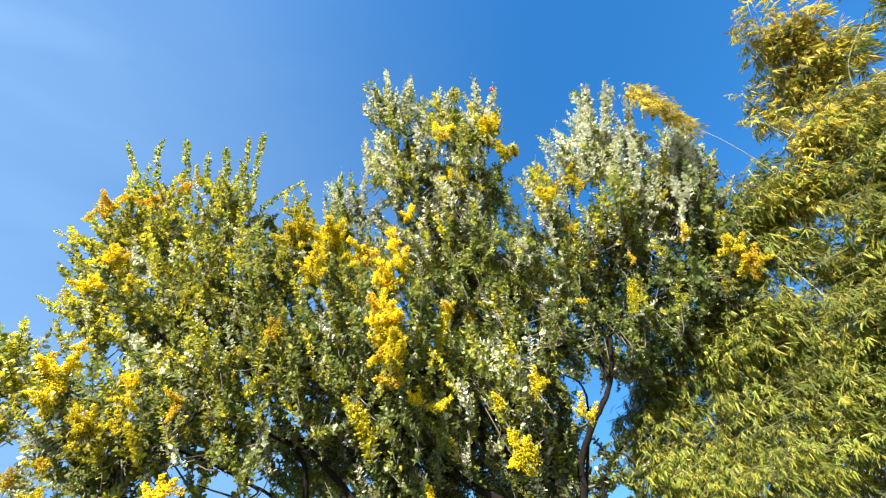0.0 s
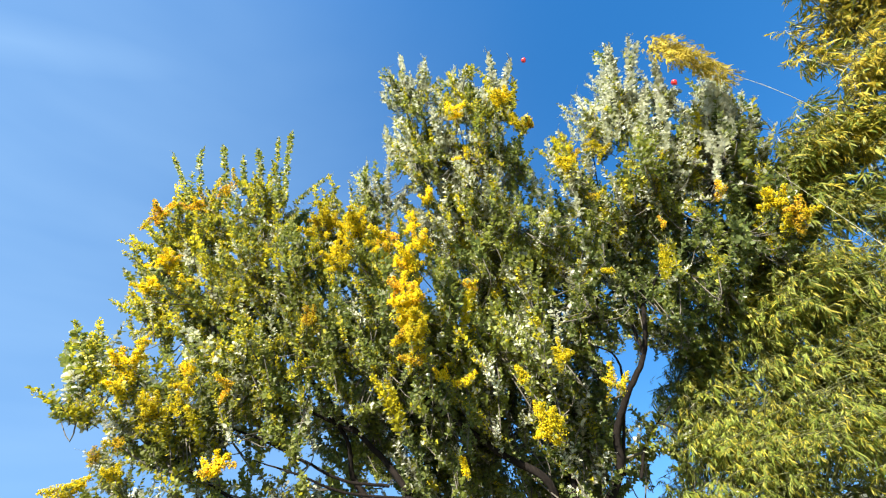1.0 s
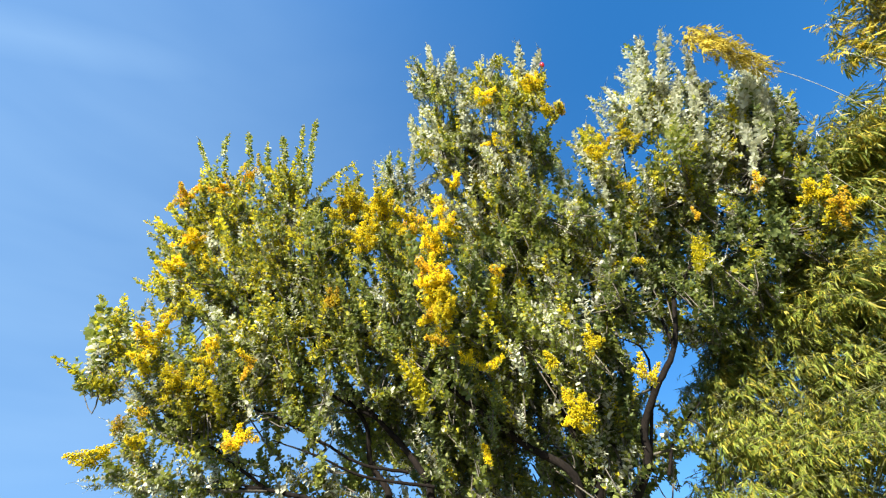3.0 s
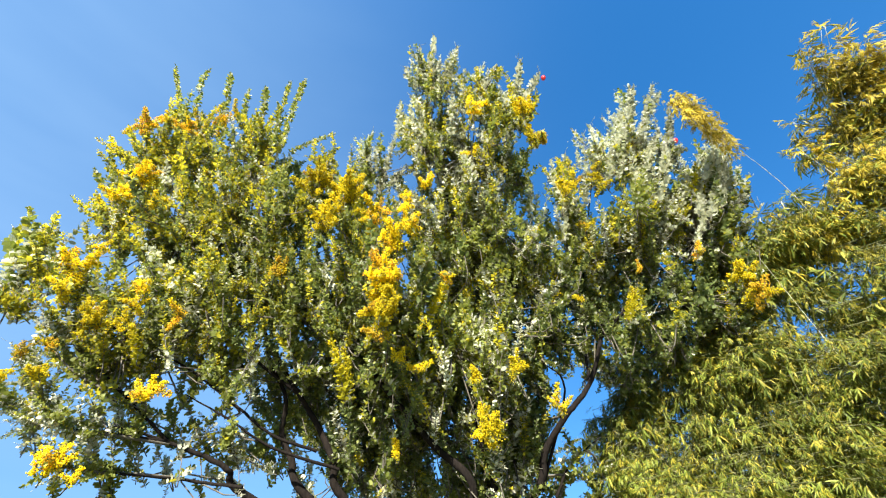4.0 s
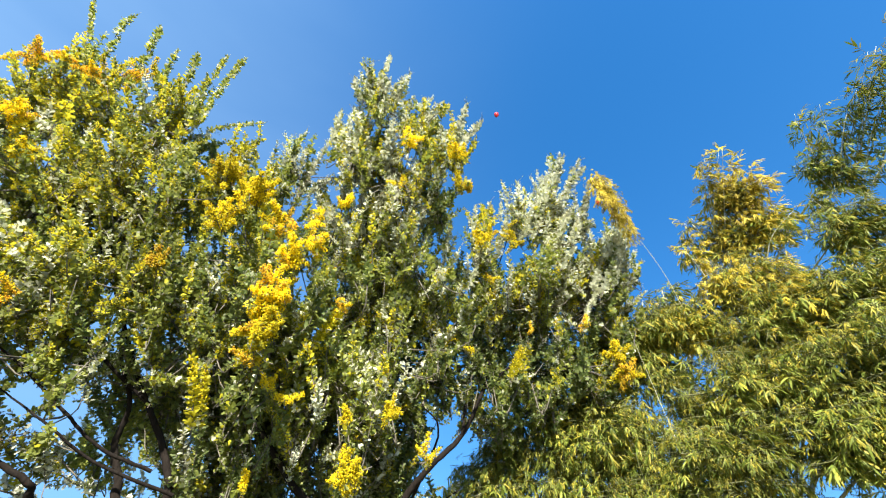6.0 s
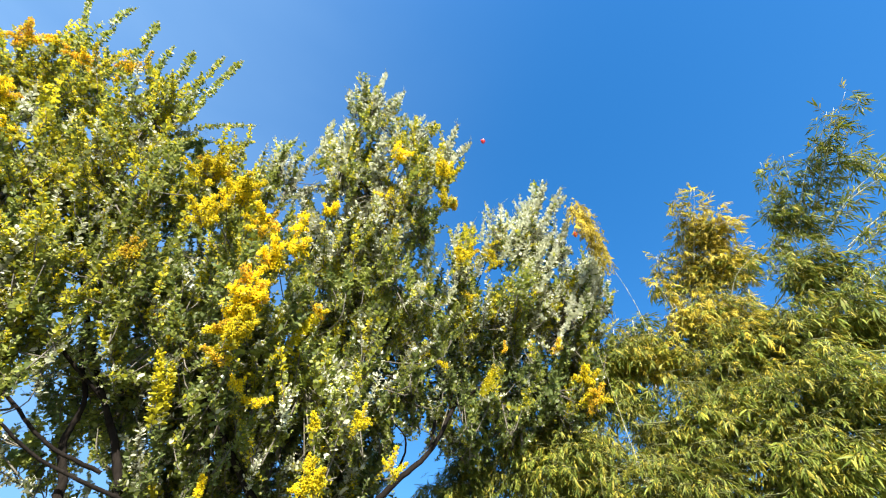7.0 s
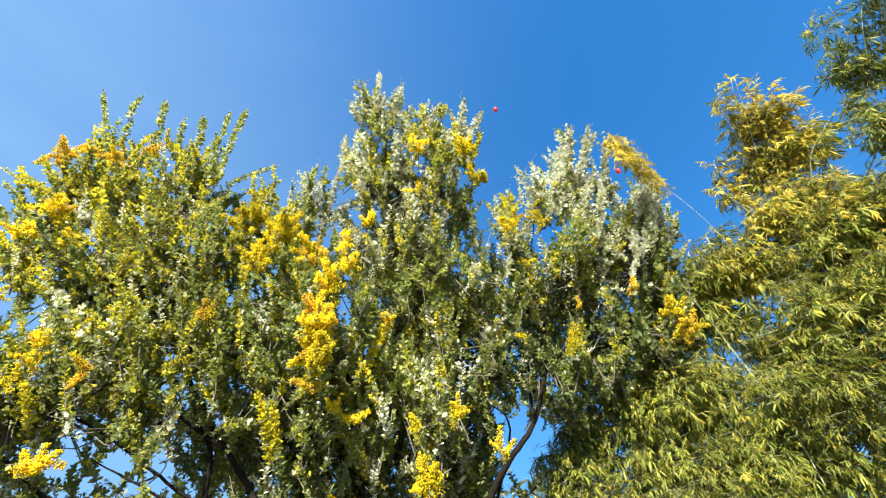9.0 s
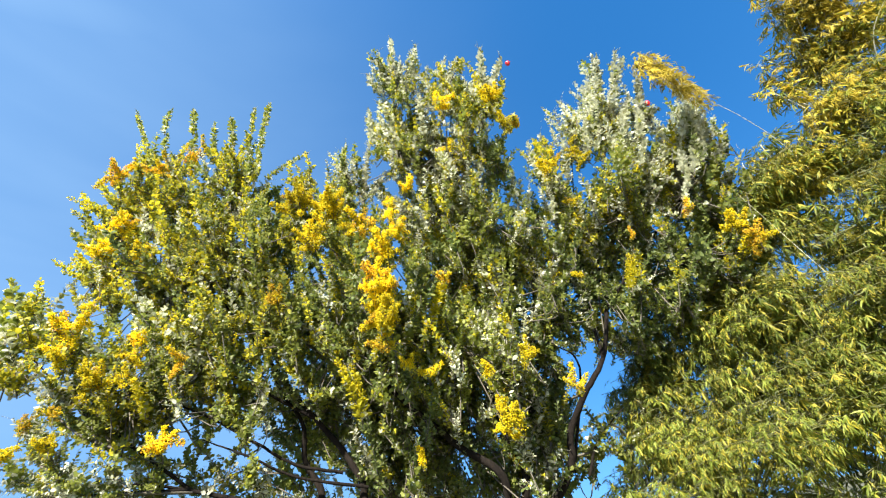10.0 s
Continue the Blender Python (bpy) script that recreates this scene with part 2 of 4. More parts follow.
def leafy_shoot(rng, length, leaves, slots, weights, leaf=(0.026, 0.042), blossoms=0, blossom_slot=4, buds=0, bud_slot=2, low=0.3):
    """A shoot along z: a stem set about with oval leaves, blossom balls towards its tip and thin stalks of buds. Slot 0 is the stem."""
    s = Soup()
    bend = rng.normal(0, 0.09, 2) * length
    h = np.linspace(0, 1, 4)
    stem = np.stack([bend[0] * h**2, bend[1] * h**2, h * length], 1)
    tube(s, stem, 0.0040 * (1 - 0.75 * h), 3, 0)
    for k in range(leaves):
        u = 0.05 + 0.95 * (k + rng.random() * 0.6) / leaves
        at = np.array([bend[0] * u * u, bend[1] * u * u, u * length])
        ang = k * 2.4 + rng.normal(0, 0.35)
        lift = rng.normal(0.45, 0.28) + 0.5 * max(0.0, u - 0.65) / 0.35
        way = np.array([math.cos(ang) * math.cos(lift), math.sin(ang) * math.cos(lift), math.sin(lift)])
        flat = np.array([-math.sin(ang), math.cos(ang), 0.0])
        up = np.cross(way, flat)
        roll = rng.normal(0, 0.6)
        flat, up = math.cos(roll) * flat + math.sin(roll) * up, math.cos(roll) * up - math.sin(roll) * flat
        size = rng.uniform(*leaf) * (1.0 - 0.5 * max(0.0, u - 0.7) / 0.3)
        s.add(at + size * (OVAL[:, :1] * way + OVAL[:, 1:2] * flat + OVAL[:, 2:] * up), OVAL_F, int(rng.choice(slots, p=weights)))
    for k in range(blossoms):
        u = low + (1 - low) * rng.random()
        ang, out = rng.random() * 6.28, rng.uniform(0.006, 0.042) * (1.2 - 0.65 * u)
        at = np.array([bend[0] * u * u + math.cos(ang) * out, bend[1] * u * u + math.sin(ang) * out, u * length])
        v, f = puff(rng, rng.uniform(0.004, 0.0068))
        s.add(v + at, f, blossom_slot)
    for k in range(buds):
        u = 0.55 + 0.45 * rng.random()
        at = np.array([bend[0] * u * u, bend[1] * u * u, u * length])
        way = np.array([rng.normal(0, 0.45), rng.normal(0, 0.45), 1.0]) * rng.uniform(0.04, 0.08)
        tube(s, [at, at + way * 0.6, at + way], [0.0012, 0.001, 0.0006], 3, 0)
        for w in (0.45, 0.65, 0.85, 1.0):
            v, f = puff(rng, 0.0032)
            s.add(v + at + way * w + rng.normal(0, 0.003, 3), f, bud_slot)
    return s


def bamboo_spray(rng, leaves, long=(0.085, 0.16), straw=0.3):
    """A twig along x that ends in a fan of drooping lance leaves. Slot 0 is the twig."""
    s = Soup()
    h = np.linspace(0, 1, 5)
    twig = np.stack([h * 0.17, 0 * h, 0.02 * h - 0.06 * h**2], 1)
    tube(s, twig, 0.0022 * (1 - 0.6 * h), 3, 0)
    for k in range(leaves):
        u = 0.3 + 0.7 * (k + 0.5) / leaves
        at = np.array([u * 0.17, 0, 0.02 * u - 0.06 * u * u])
        yaw = (1 if k % 2 else -1) * rng.uniform(0.1, 0.95) * (1.2 - 0.7 * u)
        dip = rng.normal(0.5, 0.3)
        way = np.array([math.cos(yaw) * math.cos(dip), math.sin(yaw) * math.cos(dip), -math.sin(dip)])
        flat = np.array([-math.sin(yaw), math.cos(yaw), rng.normal(0, 0.45)])
        flat -= way * (flat @ way)
        flat /= np.linalg.norm(flat)
        size = rng.uniform(*long)
        v = at + size * (LANCE[:, :1] * way + LANCE[:, 1:2] * flat + LANCE[:, 2:] * np.cross(way, flat))
        s.add(v, LANCE_F, (3 if straw > 0.9 else 2) if rng.random() < straw else 1)
    return s


# ---- ground ----
def ground_sheet():
    bm = bmesh.new()
    bmesh.ops.create_grid(bm, x_segments=60, y_segments=60, size=1.0)
    for v in bm.verts:
        x, y = v.co.x, v.co.y
        far = math.hypot(x, y)
        v.co.x, v.co.y = x * (8 + 1500 * far**3), y * (8 + 1500 * far**3)
        v.co.z = 0.05 * noise.noise(Vector((v.co.x * 0.4, v.co.y * 0.4, 0)))
    me = bpy.data.meshes.new("ground")
    bm.to_mesh(me), bm.free()
    me.materials.append(EARTH)
    tagged(new("ground", me), "dry grassy ground under the trees", "ground", kind="structure")


ground_sheet()

# ---- wattle tree ----
FORK = np.array((-0.50, 3.57, 1.45))
ROOT = np.array((-0.42, 3.69, -0.05))
# Limbs from the fork upwards.
TREE_LIMBS = [
    [(0.21, 3.33, 1.94), (0.35, 3.28, 2.20), (0.54, 3.18, 2.39), (0.75, 3.13, 2.57), (0.93, 3.08, 2.89), (1.14, 3.20, 3.47), (1.42, 3.05, 3.96), (1.86, 2.71, 4.82)],
    [(-0.18, 3.18, 1.98), (-0.41, 3.13, 2.28), (-0.60, 3.03, 2.51), (-0.83, 2.93, 2.84), (-1.04, 2.95, 3.54), (-0.94, 2.85, 4.38), (-0.79, 2.75, 4.91)],
    [(-0.06, 3.38, 1.97), (-0.09, 3.28, 2.32), (-0.09, 3.13, 2.87), (-0.12, 3.09, 3.79), (-0.07, 2.61, 4.75), (-0.01, 2.18, 5.83)],
    [(-1.07, 3.18, 2.05), (-1.13, 3.13, 2.26), (-1.25, 3.08, 2.50), (-1.38, 2.98, 2.71), (-1.53, 2.88, 2.96), (-1.82, 2.85, 3.43), (-2.12, 2.70, 3.98), (-2.45, 2.50, 5.28)],
    [(-1.31, 3.18, 2.07), (-1.44, 3.13, 2.31), (-1.52, 3.08, 2.49), (-1.49, 2.98, 2.72), (-1.67, 2.88, 3.12), (-1.81, 2.80, 4.00), (-1.97, 2.60, 5.29)],
    [(-1.63, 2.98, 2.08), (-1.73, 2.83, 2.23), (-2.05, 2.65, 2.38), (-2.26, 2.40, 2.44)],
]
BOUGHS = [
    [(-1.38, 2.98, 2.71), (-1.72, 2.68, 2.98), (-2.19, 2.60, 3.40), (-2.56, 2.45, 3.77), (-3.02, 2.40, 4.44)],
    [(-1.07, 3.08, 2.20), (-1.48, 2.88, 2.34), (-1.72, 2.68, 2.50), (-2.03, 2.65, 2.68)],
    [(-1.22, 3.03, 2.32), (-1.49, 2.88, 2.42), (-1.69, 2.73, 2.58), (-2.06, 2.60, 2.86), (-2.31, 2.35, 2.99), (-2.58, 2.15, 3.16)],
    [(-2.05, 2.65, 2.38), (-2.26, 2.40, 2.62), (-2.60, 2.20, 2.96), (-3.04, 2.10, 3.41)],
    [(0.75, 3.13, 2.57), (0.89, 3.20, 3.16), (1.07, 3.05, 3.75), (1.33, 2.78, 4.47)],
    [(0.93, 3.08, 2.89), (1.54, 3.20, 3.40), (2.04, 3.08, 3.72), (2.40, 2.83, 4.28)],
    [(-0.09, 3.13, 2.87), (0.26, 3.05, 3.63), (0.38, 2.67, 4.31), (0.74, 2.34, 5.10)],
    [(0.28, 3.38, 1.97), (0.59, 3.23, 2.59), (0.46, 3.13, 2.79)],
    [(-0.83, 2.93, 2.84), (-0.54, 2.90, 3.21), (-0.29, 2.62, 4.40)],
    [(0.38, 3.48, 1.94), (0.54, 3.48, 2.14), (0.79, 3.43, 2.28)],
]
BOUGHS += [
    [(-1.57, 2.78, 2.10), (-1.93, 2.75, 2.17), (-2.12, 2.50, 2.18), (-2.29, 2.20, 2.18)],
    [(-2.05, 2.65, 2.38), (-2.23, 2.35, 2.38), (-2.30, 2.10, 2.36), (-2.41, 2.00, 2.50)],
]
# Clumps of the crown: centre, half width, half height, shoots, share of silver, share of budding.
CROWN_LEFT = [
    (-3.14, 2.10, 3.55, 0.21, 0.33, 103, 0.25, 0.45),
    (-2.64, 2.15, 3.19, 0.28, 0.31, 125, 0.15, 0.40),
    (-2.34, 2.30, 3.08, 0.22, 0.35, 115, 0.15, 0.30),
    (-2.55, 2.33, 2.92, 0.29, 0.13, 35, 0.35, 0.20),
    (-3.08, 2.40, 4.45, 0.23, 0.35, 116, 0.05, 0.65),
    (-3.03, 2.40, 5.10, 0.31, 0.44, 201, 0.05, 0.65),
    (-2.67, 2.50, 5.28, 0.47, 0.49, 335, 0.05, 0.65),
    (-2.04, 2.55, 5.15, 0.41, 0.51, 306, 0.10, 0.55),
    (-2.44, 2.50, 4.20, 0.47, 0.52, 365, 0.05, 0.60),
    (-1.91, 2.60, 4.19, 0.48, 0.59, 417, 0.05, 0.55),
]
CROWN_LEFT += [
    (-2.37, 2.50, 3.57, 0.30, 0.34, 151, 0.10, 0.35),
    (-1.90, 2.60, 3.35, 0.46, 0.40, 271, 0.03, 0.35),
    (-1.51, 2.70, 3.46, 0.38, 0.47, 264, 0.03, 0.25),
    (-2.23, 2.51, 3.02, 0.36, 0.28, 91, 0.25, 0.12),
    (-1.93, 2.75, 2.95, 0.39, 0.27, 80, 0.20, 0.10),
    (-2.26, 2.56, 2.62, 0.46, 0.17, 50, 0.60, 0.05),
    (-1.87, 2.90, 2.58, 0.38, 0.23, 57, 0.30, 0.10),
    (-2.36, 2.50, 2.41, 0.31, 0.14, 25, 0.60, 0.15),
    (-1.69, 3.35, 2.56, 0.37, 0.36, 59, 0.25, 0.10),
    (-2.13, 2.85, 2.34, 0.35, 0.15, 29, 0.60, 0.10),
]
CROWN_LEFT += [
    (-2.36, 2.10, 2.41, 0.19, 0.08, 6, 0.30, 0.05),
    (-2.26, 2.46, 2.20, 0.20, 0.06, 8, 0.25, 0.10),
]
CROWN_MIDDLE = [
    (-1.18, 2.70, 4.48, 0.35, 0.44, 227, 0.10, 0.30),
    (-0.77, 2.74, 4.90, 0.21, 0.32, 82, 0.85, 0.00),
    (-1.64, 2.90, 4.87, 0.14, 0.35, 65, 0.00, 0.00),
    (-0.91, 2.80, 3.84, 0.41, 0.52, 314, 0.05, 0.30),
    (-1.11, 2.80, 3.24, 0.42, 0.46, 284, 0.05, 0.12),
    (-0.61, 2.80, 3.16, 0.41, 0.45, 272, 0.10, 0.15),
    (-1.36, 3.21, 2.93, 0.48, 0.32, 189, 0.02, 0.05),
    (-0.80, 3.25, 2.78, 0.42, 0.42, 258, 0.02, 0.05),
    (-1.02, 3.45, 2.39, 0.50, 0.41, 156, 0.20, 0.05),
    (-0.04, 2.20, 5.41, 0.26, 0.43, 165, 0.75, 0.10),
]
CROWN_MIDDLE += [
    (0.35, 2.33, 5.29, 0.25, 0.31, 115, 0.55, 0.20),
    (0.68, 2.36, 4.95, 0.17, 0.39, 96, 0.45, 0.35),
    (-0.24, 2.40, 4.97, 0.24, 0.38, 135, 0.55, 0.25),
    (0.21, 2.54, 4.77, 0.45, 0.47, 314, 0.40, 0.35),
    (0.55, 2.58, 4.40, 0.16, 0.26, 58, 0.05, 0.10),
    (-0.11, 2.77, 4.21, 0.44, 0.48, 308, 0.50, 0.25),
    (0.31, 2.80, 3.94, 0.39, 0.46, 265, 0.35, 0.25),
    (0.00, 3.00, 3.58, 0.51, 0.45, 340, 0.30, 0.25),
    (0.55, 2.99, 3.60, 0.28, 0.48, 197, 0.20, 0.25),
    (-0.20, 2.90, 2.96, 0.45, 0.39, 257, 0.15, 0.10),
]
CROWN_MIDDLE += [
    (0.16, 2.80, 2.90, 0.23, 0.40, 103, 0.40, 0.10),
    (-0.32, 3.35, 2.62, 0.42, 0.41, 210, 0.05, 0.05),
    (0.10, 3.45, 2.51, 0.32, 0.41, 163, 0.05, 0.05),
    (-0.34, 3.55, 2.21, 0.54, 0.27, 121, 0.20, 0.03),
    (0.15, 3.65, 2.16, 0.20, 0.28, 61, 0.10, 0.00),
    (0.39, 3.38, 2.91, 0.15, 0.33, 52, 0.10, 0.03),
    (0.30, 3.65, 2.54, 0.20, 0.32, 77, 0.03, 0.00),
    (0.57, 3.20, 3.21, 0.20, 0.28, 67, 0.05, 0.05),
]
CROWN_RIGHT = [
    (1.03, 2.81, 4.36, 0.18, 0.30, 77, 0.50, 0.35),
    (1.41, 2.77, 4.55, 0.24, 0.31, 110, 0.65, 0.25),
    (1.82, 2.72, 4.75, 0.21, 0.40, 135, 0.97, 0.00),
    (2.08, 2.74, 4.57, 0.07, 0.28, 31, 0.85, 0.00),
    (1.83, 2.88, 4.18, 0.25, 0.36, 132, 0.60, 0.10),
    (2.36, 2.85, 4.19, 0.18, 0.31, 93, 0.95, 0.00),
    (2.10, 2.94, 4.11, 0.24, 0.27, 97, 0.60, 0.10),
    (2.57, 3.04, 4.09, 0.11, 0.18, 27, 0.10, 0.05),
    (1.07, 3.03, 3.86, 0.35, 0.44, 226, 0.30, 0.25),
    (1.53, 3.04, 3.72, 0.42, 0.37, 229, 0.20, 0.25),
]
CROWN_RIGHT += [
    (2.05, 3.07, 3.75, 0.39, 0.32, 184, 0.40, 0.20),
    (2.19, 3.13, 3.45, 0.25, 0.23, 64, 0.15, 0.20),
    (1.03, 3.20, 3.31, 0.25, 0.42, 115, 0.08, 0.03),
    (1.37, 3.20, 3.20, 0.37, 0.35, 160, 0.05, 0.08),
    (1.83, 3.20, 3.23, 0.39, 0.25, 105, 0.05, 0.10),
    (1.15, 3.31, 2.85, 0.28, 0.22, 76, 0.03, 0.03),
    (0.86, 3.30, 3.01, 0.13, 0.25, 27, 0.02, 0.02),
    (0.67, 3.25, 3.14, 0.18, 0.22, 43, 0.03, 0.03),
    (1.52, 3.20, 2.91, 0.28, 0.15, 47, 0.03, 0.03),
    (1.99, 3.20, 3.10, 0.24, 0.18, 47, 0.05, 0.10),
]
CROWN_RIGHT += [
    (0.51, 3.60, 2.15, 0.20, 0.15, 18, 0.00, 0.00),
    (0.79, 3.70, 2.04, 0.20, 0.10, 11, 0.00, 0.00),
]
CROWN_BACK = [
    (-2.16, 3.20, 4.23, 1.15, 0.87, 711, 0.02, 0.10),
    (-0.41, 3.40, 3.48, 1.21, 0.91, 900, 0.05, 0.05),
    (1.55, 3.50, 3.74, 0.75, 0.63, 387, 0.03, 0.03),
    (-0.52, 3.75, 2.53, 1.00, 0.61, 568, 0.02, 0.00),
    (-1.51, 3.60, 2.99, 0.64, 0.47, 198, 0.02, 0.02),
    (0.20, 3.70, 2.76, 0.41, 0.74, 331, 0.02, 0.00),
    (0.09, 3.12, 4.87, 0.77, 0.78, 296, 0.30, 0.05),
    (-2.97, 2.90, 4.52, 0.66, 0.73, 239, 0.05, 0.20),
    (1.56, 3.50, 3.23, 0.47, 0.35, 181, 0.03, 0.03),
]
# Thin leafy twigs that reach out low on the sunny side.
LOW_TWIGS = [
    [(-2.05, 2.65, 2.37), (-2.22, 2.35, 2.37), (-2.29, 2.10, 2.35), (-2.31, 2.00, 2.43), (-2.39, 1.95, 2.60)],
    [(-2.29, 2.10, 2.35), (-2.36, 2.00, 2.36), (-2.53, 1.95, 2.48)],
    [(-2.30, 2.00, 2.41), (-2.44, 1.95, 2.55), (-2.58, 1.95, 2.73)],
    [(-2.05, 2.75, 2.20), (-2.15, 2.50, 2.19), (-2.21, 2.30, 2.17), (-2.28, 2.15, 2.18)],
    [(-2.33, 2.30, 2.63), (-2.47, 2.15, 2.73), (-2.61, 2.05, 2.89)],
]
# Long shoots that stand out of the crown: foot and tip.
SPIKES = [
    [(-2.84, 2.30, 5.71), (-3.09, 2.10, 6.52)],
    [(-2.76, 2.30, 5.74), (-2.67, 2.10, 6.41)],
    [(-2.41, 2.30, 5.54), (-2.32, 2.15, 6.29)],
    [(-1.94, 2.40, 5.16), (-1.87, 2.20, 5.96)],
    [(-1.66, 2.40, 5.09), (-1.52, 2.25, 6.07)],
    [(-1.62, 2.50, 5.09), (-1.23, 2.60, 5.49)],
    [(-2.20, 2.40, 5.64), (-2.15, 2.25, 6.01)],
    [(-1.78, 2.40, 5.07), (-1.68, 2.25, 6.02)],
    [(-3.04, 2.20, 4.42), (-3.25, 2.10, 4.68)],
    [(-3.01, 2.20, 4.53), (-3.14, 2.10, 4.75)],
]
SPIKES += [
    [(-3.15, 2.00, 3.51), (-3.40, 1.95, 3.93)],
    [(-3.06, 2.00, 3.54), (-3.23, 1.95, 4.00)],
    [(-2.87, 2.00, 3.46), (-2.91, 1.95, 3.76)],
    [(-0.96, 2.80, 5.11), (-0.84, 2.66, 5.48)],
    [(-0.66, 2.70, 4.83), (-0.60, 2.55, 5.20)],
    [(-0.07, 2.08, 5.41), (0.02, 1.93, 5.99)],
    [(0.07, 2.14, 5.42), (0.23, 2.03, 5.70)],
    [(-0.29, 2.24, 5.56), (-0.36, 2.19, 5.83)],
    [(0.38, 2.27, 5.24), (0.54, 2.08, 5.42)],
    [(0.70, 2.28, 5.06), (0.82, 2.08, 5.44)],
]
SPIKES += [
    [(0.73, 2.30, 4.94), (0.93, 2.13, 5.30)],
    [(-0.49, 2.46, 5.03), (-0.47, 2.33, 5.40)],
    [(1.82, 2.64, 4.87), (1.94, 2.40, 5.21)],
    [(1.91, 2.64, 4.81), (2.10, 2.40, 5.14)],
    [(2.03, 2.69, 4.52), (2.11, 2.45, 4.82)],
    [(1.65, 2.66, 4.76), (1.59, 2.51, 4.98)],
    [(1.41, 2.70, 4.60), (1.41, 2.54, 4.85)],
    [(1.18, 2.73, 4.44), (1.15, 2.64, 4.65)],
    [(0.92, 2.78, 4.24), (0.90, 2.66, 4.58)],
    [(2.32, 2.80, 4.17), (2.41, 2.62, 4.47)],
]
SPIKES += [
    [(1.55, 2.73, 4.36), (1.66, 2.54, 4.73)],
    [(1.74, 2.76, 4.18), (1.85, 2.56, 4.57)],
    [(1.37, 2.77, 4.20), (1.41, 2.59, 4.52)],
    [(1.60, 2.72, 4.10), (1.66, 2.59, 4.46)],
    [(2.15, 2.84, 3.96), (2.25, 2.71, 4.33)],
    [(2.19, 2.88, 3.78), (2.36, 2.73, 4.17)],
    [(1.95, 2.88, 3.83), (2.05, 2.75, 4.18)],
    [(1.15, 2.81, 4.06), (1.20, 2.67, 4.44)],
    [(0.03, 2.31, 4.68), (0.09, 2.12, 5.06)],
    [(-0.26, 2.37, 4.75), (-0.23, 2.19, 5.14)],
]
SPIKES += [
    [(-0.14, 2.62, 4.36), (-0.09, 2.42, 4.78)],
    [(0.29, 2.53, 4.40), (0.37, 2.34, 4.77)],
    [(0.00, 2.73, 3.80), (0.07, 2.58, 4.20)],
    [(0.19, 2.80, 3.24), (0.25, 2.70, 3.61)],
    [(0.88, 2.88, 3.77), (0.99, 2.73, 4.16)],
    [(2.39, 2.80, 4.13), (2.45, 2.64, 4.33)],
    [(0.64, 2.77, 4.06), (0.66, 2.66, 4.28)],
    [(0.48, 3.48, 2.09), (0.79, 3.43, 2.29)],
    [(0.46, 3.48, 2.23), (0.63, 3.43, 2.35)],
    [(0.59, 3.48, 2.04), (0.83, 3.48, 2.09)],
]
SPIKES += [
    [(0.47, 3.18, 2.81), (0.59, 3.08, 2.66)],
    [(1.78, 2.60, 4.57), (2.18, 2.50, 5.24)],
    [(1.61, 2.60, 4.62), (1.97, 2.50, 5.28)],
    [(1.37, 2.65, 4.22), (1.78, 2.55, 5.02)],
    [(1.58, 2.65, 4.03), (1.93, 2.60, 4.66)],
    [(1.81, 2.65, 4.16), (2.16, 2.55, 4.82)],
    [(1.65, 2.65, 3.84), (1.98, 2.60, 4.40)],
    [(1.93, 2.70, 3.68), (2.33, 2.65, 4.37)],
    [(2.00, 2.70, 3.64), (2.43, 2.65, 4.37)],
    [(2.12, 2.70, 3.73), (2.42, 2.65, 4.26)],
]
SPIKES += [
    [(1.74, 2.75, 3.28), (2.02, 2.70, 3.78)],
]
# Blossom: centre, half width, half height, sprays, share of faded orange ones.
BLOOM_LEFT = [
    (-2.57, 1.94, 3.41, 0.10, 0.05, 6, 0.30),
    (-2.44, 1.94, 3.48, 0.04, 0.07, 4, 0.10),
    (-2.57, 1.94, 3.22, 0.09, 0.12, 8, 0.15),
    (-2.26, 1.96, 2.94, 0.10, 0.11, 12, 0.05),
    (-2.12, 2.04, 3.04, 0.05, 0.21, 12, 0.10),
    (-1.83, 2.09, 2.50, 0.07, 0.05, 6, 0.15),
    (-2.87, 2.04, 5.22, 0.11, 0.15, 11, 0.40),
    (-2.72, 2.09, 5.30, 0.07, 0.11, 5, 0.50),
    (-2.47, 2.14, 5.24, 0.12, 0.08, 8, 0.60),
    (-2.23, 2.19, 5.43, 0.14, 0.11, 8, 0.30),
]
BLOOM_LEFT += [
    (-2.62, 2.04, 4.42, 0.12, 0.11, 12, 0.25),
    (-2.71, 2.04, 4.18, 0.10, 0.11, 9, 0.10),
    (-2.45, 2.14, 4.13, 0.06, 0.10, 6, 0.10),
    (-1.86, 2.14, 3.02, 0.04, 0.07, 4, 0.40),
    (-1.40, 2.34, 3.43, 0.08, 0.07, 6, 0.50),
    (-2.30, 1.89, 2.57, 0.04, 0.06, 6, 0.30),
    (-2.51, 1.89, 2.71, 0.04, 0.02, 3, 0.80),
    (-2.22, 2.09, 2.18, 0.07, 0.03, 6, 0.10),
    (-2.10, 2.14, 2.09, 0.02, 0.02, 2, 0.00),
    (-2.50, 1.79, 2.54, 0.06, 0.04, 6, 0.10),
]
BLOOM_LEFT += [
    (-2.29, 1.84, 2.70, 0.03, 0.02, 4, 0.80),
]
